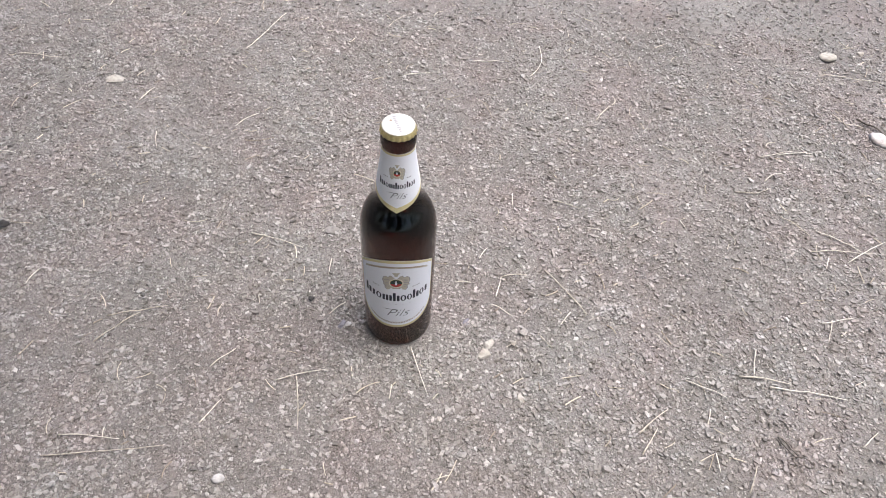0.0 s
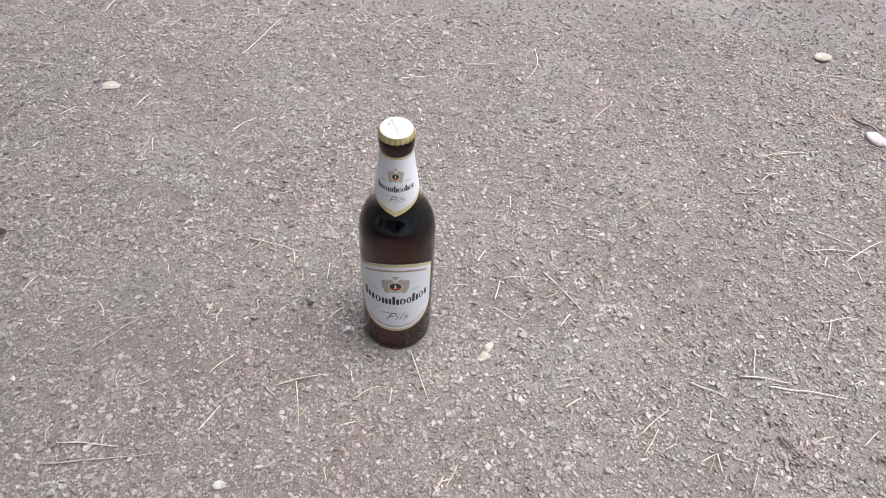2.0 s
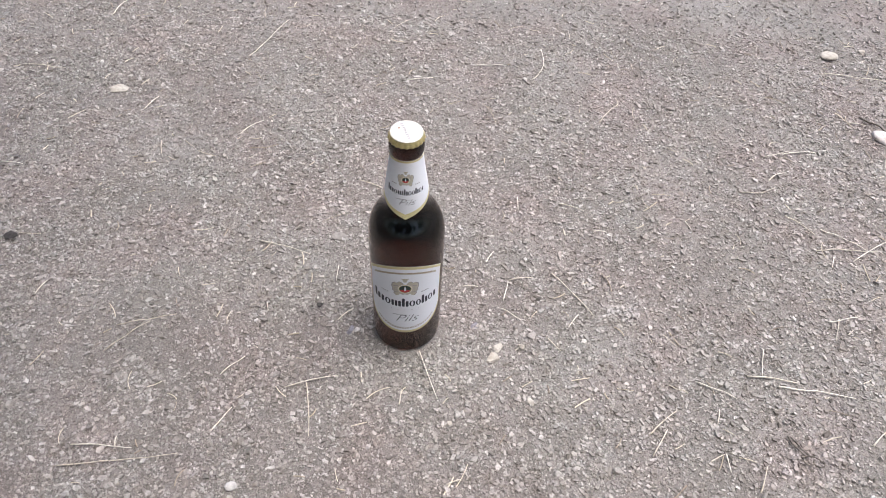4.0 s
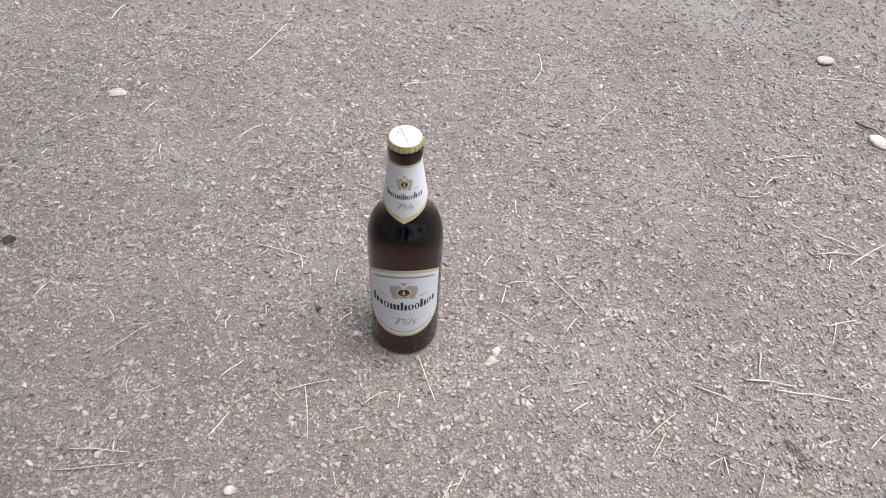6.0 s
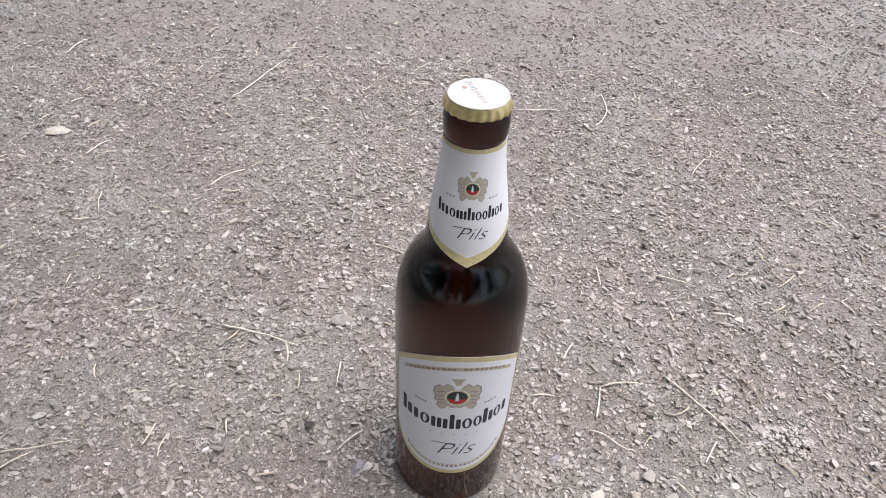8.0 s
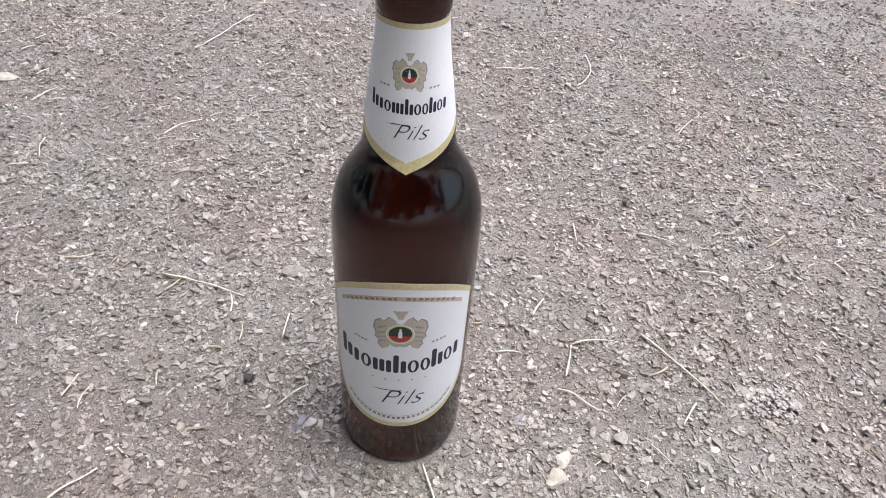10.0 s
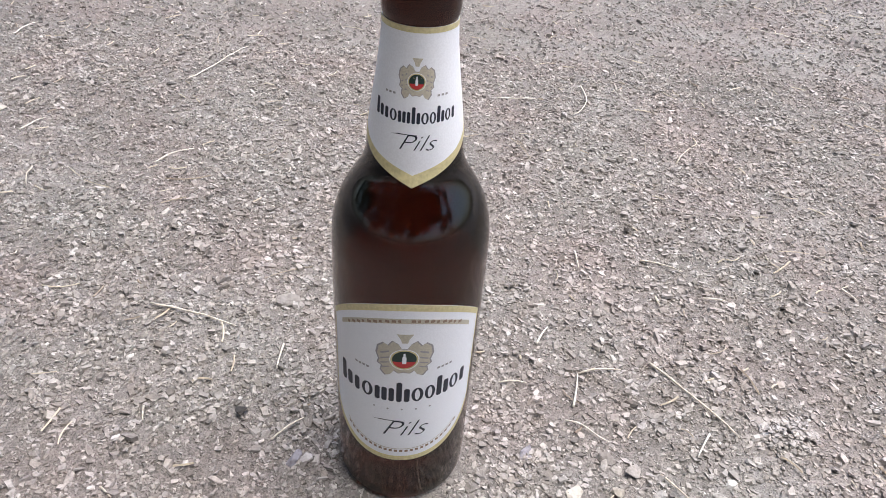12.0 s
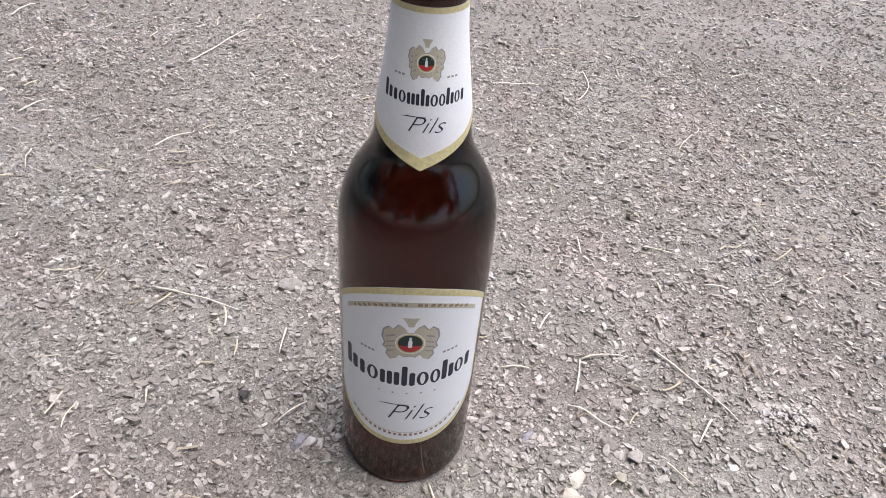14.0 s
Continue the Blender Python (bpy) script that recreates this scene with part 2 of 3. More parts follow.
# ---- unseen trees, added to dim the near ground and darken the glass reflections ----
def build_unseen_tree(x, y, height, seed, low):
    g = random.Random(seed)
    tree = new("tree")
    tree.location = (x, y, 0)
    tagged(tree, "unseen small leafy tree, added to dim ground and reflections", "tree")
    bark = bark_material("tree_bark", (0.07, 0.055, 0.042), (0.20, 0.165, 0.13))
    leaf_green, nodes, links, shader = material("tree_leaf", 0.75)
    tone = ramp(nodes, [(0.0, (0.028, 0.045, 0.014)), (0.6, (0.042, 0.066, 0.019)), (1.0, (0.065, 0.090, 0.027))])
    links.new(nodes.new("ShaderNodeNewGeometry").outputs["Random Per Island"], tone.inputs["Fac"])
    links.new(tone.outputs["Color"], shader.inputs["Base Color"])
    shader.inputs["Specular IOR Level"].default_value = 0.2
    top = [Vector((0.04 * math.sin(k), 0.05 * math.cos(k * 1.3), height * k / 8)) for k in range(9)]
    part("trunk", tube(top, [0.04 * (1 - 0.09 * k) for k in range(9)], 10), bark, tree, smooth=True)
    tips = []
    for k in range(22):
        start = top[low].lerp(top[8], g.uniform(0, 1))
        way = 2 * math.pi * (k * 0.382)
        reach = g.uniform(0.60, 1.15) * (1.15 - 0.5 * (start.z / height - 0.5))
        end = start + Vector((reach * math.cos(way), reach * math.sin(way), g.uniform(0.05, 0.7)))
        mid = start.lerp(end, 0.5) + Vector((0, 0, 0.08))
        part("limb", tube([start, mid, end], [0.028, 0.018, 0.006], 7), bark, tree, smooth=True)
        for _ in range(7):
            tips.append(start.lerp(end, g.uniform(0.3, 1.1)) + Vector((g.gauss(0, 0.16), g.gauss(0, 0.16), g.gauss(0, 0.14))))
    verts, faces = [], []
    for tip in tips:
        for _ in range(60):
            p = tip + Vector((g.gauss(0, 0.10), g.gauss(0, 0.10), g.gauss(0, 0.08)))
            m = Euler((g.gauss(0, 0.7), g.gauss(0, 0.7), g.uniform(0, 6.3))).to_matrix()
            n, wide, long = len(verts), g.uniform(0.020, 0.030), g.uniform(0.040, 0.060)
            verts += [p + m @ Vector(q) for q in ((-long, 0, 0), (0, -wide, 0.006), (long, 0, 0), (0, wide, 0.006))]
            faces += [(n, n + 1, n + 2), (n, n + 2, n + 3)]
    crown = new("crown", fast_mesh("crown", np.array([tuple(v) for v in verts]), np.array(faces), leaf_green))
    crown.parent = tree
    return tree


# out of view on the left, placed to shade the near left ground
build_unseen_tree(-1.24, -0.40, 2.8, 5, 3)
# added out of view for dark foliage in the glass and a dimmer foreground
tree = build_unseen_tree(-1.3, -2.0, 2.9, 8, 1)
for tx, ty, tz in ((-0.2, -2.8, 40), (0.9, -2.7, 250), (2.1, -2.0, 140), (-2.6, -1.6, 0), (-4.0, 2.4, 310)):
    copy_thing(tree, pose(tx, ty, 0, 0, 0, tz))
# added ring of unseen trees, darkens the reflected horizon; left open towards the sun
for k in range(5):
    way, out = radians(150 + 25 * k), 8.5 + 1.5 * math.sin(k * 2.3)
    copy_thing(tree, pose(out * math.cos(way), 1.0 + out * math.sin(way), 0, 0, 0, 77 * k) @ Matrix.Diagonal((1.6, 1.6, 1.5, 1)))


# ---- the beer bottle ----
PROFILE = [
    (0.0, 0.0035), (0.012, 0.0030), (0.023, 0.0008), (0.0282, 0.0), (0.0311, 0.0006), (0.0325, 0.0022), (0.0331, 0.0055),
    (0.0332, 0.0110), (0.0332, 0.030), (0.0333, 0.060), (0.0333, 0.095), (0.0334, 0.118), (0.0334, 0.134), (0.0332, 0.143),
    (0.0331, 0.151), (0.0324, 0.158), (0.0309, 0.1645), (0.0288, 0.170), (0.0259, 0.1752), (0.0228, 0.1800), (0.0202, 0.1848),
    (0.0189, 0.1895), (0.0183, 0.1955), (0.0176, 0.2020), (0.0168, 0.2080), (0.0160, 0.2140), (0.0151, 0.2200), (0.0143, 0.2260),
    (0.0136, 0.2320), (0.0131, 0.2390), (0.0130, 0.2418), (0.0133, 0.2424), (0.0136, 0.2436), (0.0138, 0.2455), (0.0139, 0.2482),
    (0.0138, 0.2510), (0.0134, 0.2532), (0.0128, 0.2545), (0.0128, 0.2562), (0.0, 0.2567),
]
PROFILE_Z = np.array([p[1] for p in PROFILE[7:31]])
PROFILE_R = np.array([p[0] for p in PROFILE[7:31]])


def glass_radius(z):
    return float(np.interp(z, PROFILE_Z, PROFILE_R))


def lathe(profile, steps, wobble=None):
    bm = bmesh.new()
    rings = []
    for r, z in profile:
        if r == 0.0:
            rings.append([bm.verts.new((0, 0, z))])
        else:
            ring = []
            for k in range(steps):
                a = 2 * math.pi * k / steps
                rr = r * (1 + wobble(a, z)) if wobble else r
                ring.append(bm.verts.new((rr * math.cos(a), rr * math.sin(a), z)))
            rings.append(ring)
    for lo, hi in zip(rings, rings[1:]):
        for k in range(steps):
            j = (k + 1) % steps
            quad = [lo[k % len(lo)], lo[j % len(lo)], hi[j % len(hi)], hi[k % len(hi)]]
            quad = list(dict.fromkeys(quad))
            if len(quad) > 2:
                bm.faces.new(quad)
    bmesh.ops.recalc_face_normals(bm, faces=bm.faces)
    return bm


def rounded(profile, times):
    """Chaikin rounding of an open profile; the ends stay."""
    for _ in range(times):
        out = [profile[0]]
        for (r0, z0), (r1, z1) in zip(profile, profile[1:]):
            out += [(0.75 * r0 + 0.25 * r1, 0.75 * z0 + 0.25 * z1), (0.25 * r0 + 0.75 * r1, 0.25 * z0 + 0.75 * z1)]
        out.append(profile[-1])
        profile = [out[0]] + [p for p in out[1:-1] if p[0] > 1e-5] + [out[-1]]
    return profile


LABEL_TILT = 0.045


def wrapped(shapes, lift, tilt=0.0, cell=0.0022, thick=0.0):
    """Flat outlines (arc length, height) in metres laid round the glass, lifted off it."""
    bm = bmesh.new()
    for shape in shapes:
        bm.faces.new([bm.verts.new((s, z, 0)) for s, z in shape])
    bmesh.ops.triangulate(bm, faces=bm.faces)
    refine(bm, cell)
    bend(bm, lift, tilt)
    return bm


def refine(bm, cell):
    for _ in range(6):
        long = [e for e in bm.edges if e.calc_length() > cell and abs(e.verts[0].co.x - e.verts[1].co.x) > cell * 0.7]
        if not long:
            break
        bmesh.ops.subdivide_edges(bm, edges=long, cuts=1)
        bmesh.ops.triangulate(bm, faces=bm.faces)


def bend(bm, lift, tilt):
    for v in bm.verts:
        s, z, up = v.co
        z += tilt * s
        r = glass_radius(z)
        a = s / r
        r += lift + up
        v.co = (r * math.sin(a), -r * math.cos(a), z)
    bmesh.ops.recalc_face_normals(bm, faces=bm.faces)
    if bm.faces and sum(f.normal.x * f.calc_center_median().x + f.normal.y * f.calc_center_median().y for f in bm.faces) < 0:
        bmesh.ops.reverse_faces(bm, faces=bm.faces)


def sheet(lower, upper, half, lift, tilt, columns, rows, thick=0.00012, by_angle=False):
    """A curved paper sheet with thickness, between two edges given as heights over the arc length."""
    bm = bmesh.new()
    grid = {}
    for layer in (0, 1):
        for i in range(columns + 1):
            u = -half + 2 * half * i / columns
            for j in range(rows + 1):
                z = lower(u) + (upper(u) - lower(u)) * j / rows
                zz = z + (0 if by_angle else tilt * u)
                r = glass_radius(zz)
                a = u if by_angle else u / r
                r += lift + thick * layer
                grid[layer, i, j] = bm.verts.new((r * math.sin(a), -r * math.cos(a), zz))
    for i in range(columns):
        for j in range(rows):
            for layer in (0, 1):
                bm.faces.new([grid[layer, i, j], grid[layer, i + 1, j], grid[layer, i + 1, j + 1], grid[layer, i, j + 1]])
    rim = [(i, 0) for i in range(columns + 1)] + [(columns, j) for j in range(1, rows + 1)]
    rim += [(i, rows) for i in range(columns - 1, -1, -1)] + [(0, j) for j in range(rows - 1, 0, -1)]
    for (i, j), (k, m) in zip(rim, rim[1:] + rim[:1]):
        bm.faces.new([grid[0, i, j], grid[0, k, m], grid[1, k, m], grid[1, i, j]])
    bmesh.ops.recalc_face_normals(bm, faces=bm.faces)
    return bm


def disc(cx, cz, rx, rz, n=28, a0=0.0, a1=2 * math.pi):
    full = abs(a1 - a0 - 2 * math.pi) < 1e-6
    count = n if full else n + 1
    return [(cx + rx * math.cos(a0 + (a1 - a0) * k / n), cz + rz * math.sin(a0 + (a1 - a0) * k / n)) for k in range(count)]


def bar(x0, z0, x1, z1):
    return [(x0, z0), (x1, z0), (x1, z1), (x0, z1)]


def lettering(text, size, shear, width):
    """Outlines of a word in the built-in font as a flat mesh (x, y), centred."""
    curve = bpy.data.curves.new("lettering", "FONT")
    curve.body, curve.size, curve.shear, curve.align_x, curve.align_y = text, size, shear, "CENTER", "CENTER"
    curve.resolution_u = 4
    curve.offset = -size * 0.018
    holder = new("lettering", curve)
    bpy.context.view_layer.update()
    data = bpy.data.meshes.new_from_object(holder.evaluated_get(bpy.context.evaluated_depsgraph_get()))
    bm = bmesh.new()
    bm.from_mesh(data)
    bpy.data.objects.remove(holder)
    bpy.data.curves.remove(curve)
    bpy.data.meshes.remove(data)
    for v in bm.verts:
        v.co.x *= width
    return bm


# the ten upright groups of the word mark: (width, tall first bar, bars; 0 bars: a round shape)
WORD = [(1.25, 1, 2), (0.72, 0, 1), (0.95, 0, 0), (1.5, 0, 3), (1.0, 1, 2), (0.9, 0, 0), (0.8, 0, 0), (1.0, 1, 2), (0.85, 0, 0), (0.7, 0, 1)]


def pill(x0, z0, x1, z1):
    """An upright bar with softly cut ends."""
    c = 0.28 * (x1 - x0)
    return [(x0 + c, z0), (x1 - c, z0), (x1, z0 + c), (x1, z1 - c), (x1 - c, z1), (x0 + c, z1), (x0, z1 - c), (x0, z0 + c)]


def oval_band(cx, cz, rx, rz, inner, n=20):
    """An oval with an open middle, as quads."""
    turn = [2 * math.pi * k / n for k in range(n + 1)]
    at = lambda a, kx, kz: (cx + rx * kx * math.cos(a), cz + rz * kz * math.sin(a))
    return [[at(a, 1, 1), at(b, 1, 1), at(b, inner, 0.78), at(a, inner, 0.78)] for a, b in zip(turn, turn[1:])]


def word_mark(label, left, right, base, cap, smile, lift, tilt):
    """The brand's word as plain dark bars and ovals of its size and rhythm."""
    unit = (right - left) / sum(w for w, _, _ in WORD)
    s = left
    for w, tall, bars in WORD:
        x0, x1 = s + 0.06 * w * unit, s + w * unit * 0.94
        mid = 0.5 * (x0 + x1)
        z0 = base + smile * (mid / right) ** 2
        low = cap * 0.68
        shapes = []
        if bars:
            stroke = min((x1 - x0) * (0.66, 0.42, 0.27)[bars - 1], cap * 0.25)
            for k in range(bars):
                u = x0 + (x1 - x0 - stroke) * (k / (bars - 1) if bars > 1 else 0.5)
                shapes.append(pill(u, z0, u + stroke, z0 + (cap if tall and k == 0 else low)))
        else:
            shapes = oval_band(mid, z0 + low * 0.5, (x1 - x0) * 0.5, low * 0.52, 0.42)
        part("word_block", wrapped(shapes, lift, tilt), NAVY, label)
        s += w * unit


def crest(label, cx, cz, half, up, down, ring, lift, tilt):
    """A heraldic emblem as plain shapes: spread wings, a dark roundel, a pale upright on red."""
    wing = [(0.0, 0.50), (0.18, 0.62), (0.10, 0.86), (0.30, 1.0), (0.0, 0.93)]
    right = [(0.10, 0.42), (0.22, 0.60), (0.42, 0.70), (0.58, 0.52), (0.74, 0.60), (0.94, 0.46), (1.0, 0.18), (0.90, -0.08), (0.95, -0.30), (0.78, -0.46), (0.84, -0.70), (0.66, -0.98), (0.46, -0.86), (0.36, -0.64), (0.20, -0.80), (0.0, -0.74)]
    scale = lambda p: (cx + p[0] * half, cz + p[1] * (up if p[1] > 0 else down))
    shape = [scale(p) for p in right] + [scale((-a, b)) for a, b in reversed(right)][1:]
    crown = [scale(p) for p in [(-0.10, 0.66), (0.10, 0.66), (0.16, 0.82), (0.30, 1.0), (-0.30, 1.0), (-0.16, 0.82)]]
    rim = [(cx + (x - cx) * 1.07, cz + (z - cz) * 1.05) for x, z in shape]
    part("crest_outline", wrapped([rim], lift - 0.00004, tilt), GREY, label, "thin grey outline of the wings")
    for side in (-1, 1):
        feathers = [[scale((side * a, b)) for a, b in ((0.56, t), (0.88, t - 0.10), (0.86, t - 0.17), (0.54, t - 0.06))] for t in (0.34, 0.10, -0.16, -0.42)]
        part("crest_feather", wrapped(feathers, lift + 0.00002, tilt), GREY, label)
    part("crest_shield", wrapped([shape, crown], lift, tilt), BEIGE, label, "beige heraldic wings")
    part("crest_field", wrapped([disc(cx, cz, ring * 1.22, ring * 1.22)], lift + 0.00003, tilt), PAPER, label)
    part("crest_ring", wrapped([disc(cx, cz, ring * 1.14, ring * 1.14)], lift + 0.00006, tilt), GOLD, label, "gold ring")
    part("crest_roundel", wrapped([disc(cx, cz, ring, ring)], lift + 0.00008, tilt), GREEN, label, "dark green roundel")
    part("crest_base", wrapped([disc(cx, cz, ring * 0.97, ring * 0.97, 14, math.pi * 1.08, math.pi * 1.92)], lift + 0.00012, tilt), RED, label, "red lower segment")
    w = ring * 0.17
    mark = [(cx - w, cz - ring * 0.45), (cx + w, cz - ring * 0.45), (cx + w, cz + ring * 0.25), (cx + w * 0.5, cz + ring * 0.45), (cx + w * 0.5, cz + ring * 0.75), (cx - w * 0.5, cz + ring * 0.75), (cx - w * 0.5, cz + ring * 0.45), (cx - w, cz + ring * 0.25)]
    part("crest_mark", wrapped([mark], lift + 0.00016, tilt), PAPER, label, "white upright mark")


def text_word(label, cx, cz, size, width, lift, tilt, flourish):
    bm = lettering("Pils", size, 0.45, width)
    for v in bm.verts:
        v.co = (v.co.x + cx, v.co.y + cz, 0)
    bmesh.ops.triangulate(bm, faces=bm.faces)
    refine(bm, 0.0012)
    bend(bm, lift, tilt)
    part("lettering", bm, NAVY, label, "slanted dark script lettering")
    x0, x1, z1, h = flourish
    part("flourish", wrapped([[(x0, z1 - h * 1.6), (x0 + 0.3 * (x1 - x0), z1 - h), (x1, z1 - h * 0.2), (x1, z1), (x0 + 0.3 * (x1 - x0), z1)]], lift, tilt), NAVY, label)


def build_bottle():
    bottle = new("beer_bottle")
    tagged(bottle, "closed brown beer bottle with white paper labels standing on gravel", "bottle")
    body = part("glass_body", lathe(rounded(PROFILE, 1), 96), GLASS, bottle, "dark brown glass, full", smooth=True)

    fill = [(0.0, 0.0065), (0.020, 0.0060), (0.0272, 0.0075), (0.0300, 0.0120), (0.0306, 0.030), (0.0307, 0.100), (0.0308, 0.134), (0.0300, 0.151), (0.0272, 0.1640), (0.0228, 0.1750), (0.0188, 0.1850), (0.0163, 0.196), (0.0138, 0.214), (0.0114, 0.232), (0.0108, 0.251), (0.0, 0.2512)]
    part("beer", lathe(fill, 64), BEER, body, "dark beer behind the glass", smooth=True)

    # crown cap: fluted gold skirt, printed face
    flutes = lambda a, z: 0.050 * (0.5 + 0.5 * math.cos(21 * a)) * max(0.0, min(1.0, (0.2588 - z) / 0.0035))
    skirt = [(0.0, 0.2565), (0.0124, 0.2565), (0.0130, 0.2552), (0.01335, 0.2543), (0.01375, 0.2545), (0.01360, 0.2553), (0.01340, 0.2563), (0.0131, 0.2574), (0.0127, 0.2587), (0.0119, 0.2596), (0.0104, 0.2599), (0.0, 0.2600)]
    cap = part("crown_cap", lathe(skirt, 210, flutes), CAP_GOLD, bottle, "gold crown cap with fluted rim", smooth=True)
    face = lathe([(0.0, 0.26005), (0.0103, 0.26003), (0.0117, 0.25985), (0.0124, 0.2594), (0.01265, 0.2590), (0.0122, 0.2586), (0.0, 0.2584)], 96)
    part("cap_face", face, CAP_WHITE, cap, "white lacquered face", smooth=True)
    for k in range(9):
        bm = bmesh.new()
        wide = 0.0020 if k % 3 else 0.0028
        bmesh.ops.create_cube(bm, size=1, matrix=pose(0, 0, 0.26012, 0, 0, -68) @ pose(-0.0085 + 0.0021 * k, -0.0009, 0) @ Matrix.Diagonal((0.0014, wide, 0.0001, 1)))
        part("print_bar", bm, GREY, cap)
    bm = bmesh.new()
    bmesh.ops.create_cone(bm, cap_ends=True, segments=16, radius1=0.0011, radius2=0.0011, depth=0.0001, matrix=pose(-0.0058, 0.0030, 0.26012))
    part("print_dot", bm, BROWN, cap)

    # body label
    tip, high, half, rise, arch = 0.0362, 0.1383, 0.0385, 0.031, 0.0195
    lower = lambda s: tip + rise * (1 - math.sqrt(max(0.0, 1 - (abs(s) / (half * 1.001)) ** 2.3)))
    upper = lambda s: high - arch * (s / half) ** 2
    lab = part("body_label", sheet(lower, upper, half, 0.00008, LABEL_TILT, 60, 30), PAPER, bottle, "white paper label", smooth=False)
    up = 0.00026
    part("gold_band", sheet(lambda s: upper(s) - 0.0034, upper, half, up, LABEL_TILT, 60, 2, 0.00004), GOLD, lab, "gold upper band")
    part("gold_edge", sheet(lower, lambda s: lower(s) + 0.0032 + 0.001 * (s / half) ** 2, half * 0.999, up, LABEL_TILT, 80, 2, 0.00004), GOLD, lab, "gold rounded lower edge")
    for side in (-1, 1):
        part("gold_edge", wrapped([bar(min(side * half, side * (half - 0.0008)), 0.066, max(side * half, side * (half - 0.0008)), high - arch - 0.001)], up, LABEL_TILT), GOLD, lab)
    part("header_bar", sheet(lambda s: upper(s) - 0.0103, lambda s: upper(s) - 0.0077, 0.031, up, LABEL_TILT, 50, 1, 0.00004), BEIGE, lab, "beige header stripe")
    for k in range(20):
        if k == 10:
            continue
        s = -0.0265 + 0.00265 * k
        part("print_bar", wrapped([bar(s, upper(s) - 0.0097, s + (0.0018 if k % 3 else 0.0012), upper(s) - 0.0083)], up + 0.00006, LABEL_TILT), BROWN, lab)
    crest(lab, 0.0005, 0.1068, 0.0118, 0.0150, 0.0103, 0.0052, up, LABEL_TILT)
    for x in (-0.0225, 0.0152):
        for k in range(4):
            part("print_bar", wrapped([bar(x + 0.002 * k, 0.0980, x + 0.002 * k + 0.0013, 0.0992)], up, LABEL_TILT), GREY, lab)
    word_mark(lab, -0.0325, 0.0325, 0.0795, 0.0128, 0.0014, up, LABEL_TILT)
    for k in range(5):
        part("print_dot", wrapped([disc(-0.0125 + 0.0064 * k, 0.0742, 0.0005, 0.0005, 8)], up, LABEL_TILT), GREY, lab)
    text_word(lab, 0.0010, 0.0600, 0.0162, 0.98, up, LABEL_TILT, (-0.0135, 0.002, 0.0662, 0.0006))
    part("foot_stripe", sheet(lambda s: lower(s) + 0.0086 + 0.0022 * (s / 0.028) ** 2, lambda s: lower(s) + 0.0090 + 0.0022 * (s / 0.028) ** 2, 0.028, up, LABEL_TILT, 50, 1, 0.00003), BEIGE, lab)
    for k in range(23):
        s = -0.0275 + 0.0025 * k
        z = lower(s) + 0.0064 + 0.0018 * (s / 0.028) ** 2
        slope = (lower(s + 0.0014) - lower(s)) * 1.1
        part("print_bar", wrapped([[(s, z), (s + 0.0015, z + slope), (s + 0.0015, z + slope + 0.0016), (s, z + 0.0016)]], up, LABEL_TILT), BROWN, lab)

    # neck label: a collar with a pointed front, by angle round the neck
    reach = radians(150)
    point = lambda a: 0.1843 + 0.0126 * min(abs(a), 1.9) / 1.265 - 0.0012 * math.sin(min(abs(a), 1.9) * 1.65) ** 2
    rim = lambda a: 0.2414
    neck = part("neck_label", sheet(point, rim, reach, 0.00008, 0, 110, 26, by_angle=True), PAPER, bottle, "white paper neck label with pointed front")
    part("gold_edge", sheet(point, lambda a: point(a) + 0.0045 - 0.0010 * min(abs(a), 1.2), reach, up, 0, 110, 2, 0.00004, by_angle=True), GOLD, neck, "gold pointed edge")
    part("gold_band", sheet(lambda a: 0.2395, rim, reach, up, 0, 90, 1, 0.00004, by_angle=True), GOLD, neck, "gold upper band")
    crest(neck, 0.0, 0.2232, 0.0060, 0.0080, 0.0060, 0.0026, up, 0)
    for x in (-0.0115, 0.0075):
        for k in range(3):
            part("print_bar", wrapped([bar(x + 0.0016 * k, 0.2180, x + 0.0016 * k + 0.001, 0.2187)], up, 0), GREY, neck)
    word_mark(neck, -0.0160, 0.0160, 0.2085, 0.0060, 0.0006, up, 0)
    text_word(neck, 0.0006, 0.2012, 0.0088, 1.15, up, 0, (-0.0085, 0.001, 0.2045, 0.0004))
    return bottle


bottle = build_bottle()


# ---- loose stones, leaves and twigs that stand out ----
def rock(name, x, y, size, flat, seed, mat, label, category="stone", turn=0.0, long=1.0, facets=2):
    """A broken stone: the hull of scattered corners, flattened; more corners where it is water-worn."""
    g = random.Random(seed * 17 + 3)
    bm = bmesh.new()
    for _ in range(14 if facets == 2 else 70):
        d = Vector((g.gauss(0, 1), g.gauss(0, 1), g.gauss(0, 1))).normalized() * (0.5 if facets == 3 else g.uniform(0.40, 0.56))
        bm.verts.new((d.x * size * long, d.y * size, max(-0.42, min(0.42, d.z * 1.3)) * size * flat))
    hull = bmesh.ops.convex_hull(bm, input=bm.verts)
    bmesh.ops.delete(bm, geom=list({v for v in hull["geom_interior"] if isinstance(v, bmesh.types.BMVert)}), context="VERTS")
    bmesh.ops.bevel(bm, geom=list(bm.edges), offset=size * 0.035, segments=1, affect="EDGES", clamp_overlap=True)
    bmesh.ops.recalc_face_normals(bm, faces=bm.faces)
    ob = mesh_object(name, bm, mat, smooth=facets == 3)
    ob.matrix_world = pose(x, y, float(ground_height(x, y)) + size * flat * 0.38, 6 * math.sin(seed), 5 * math.cos(seed * 2), turn)
    return tagged(ob, label, category)


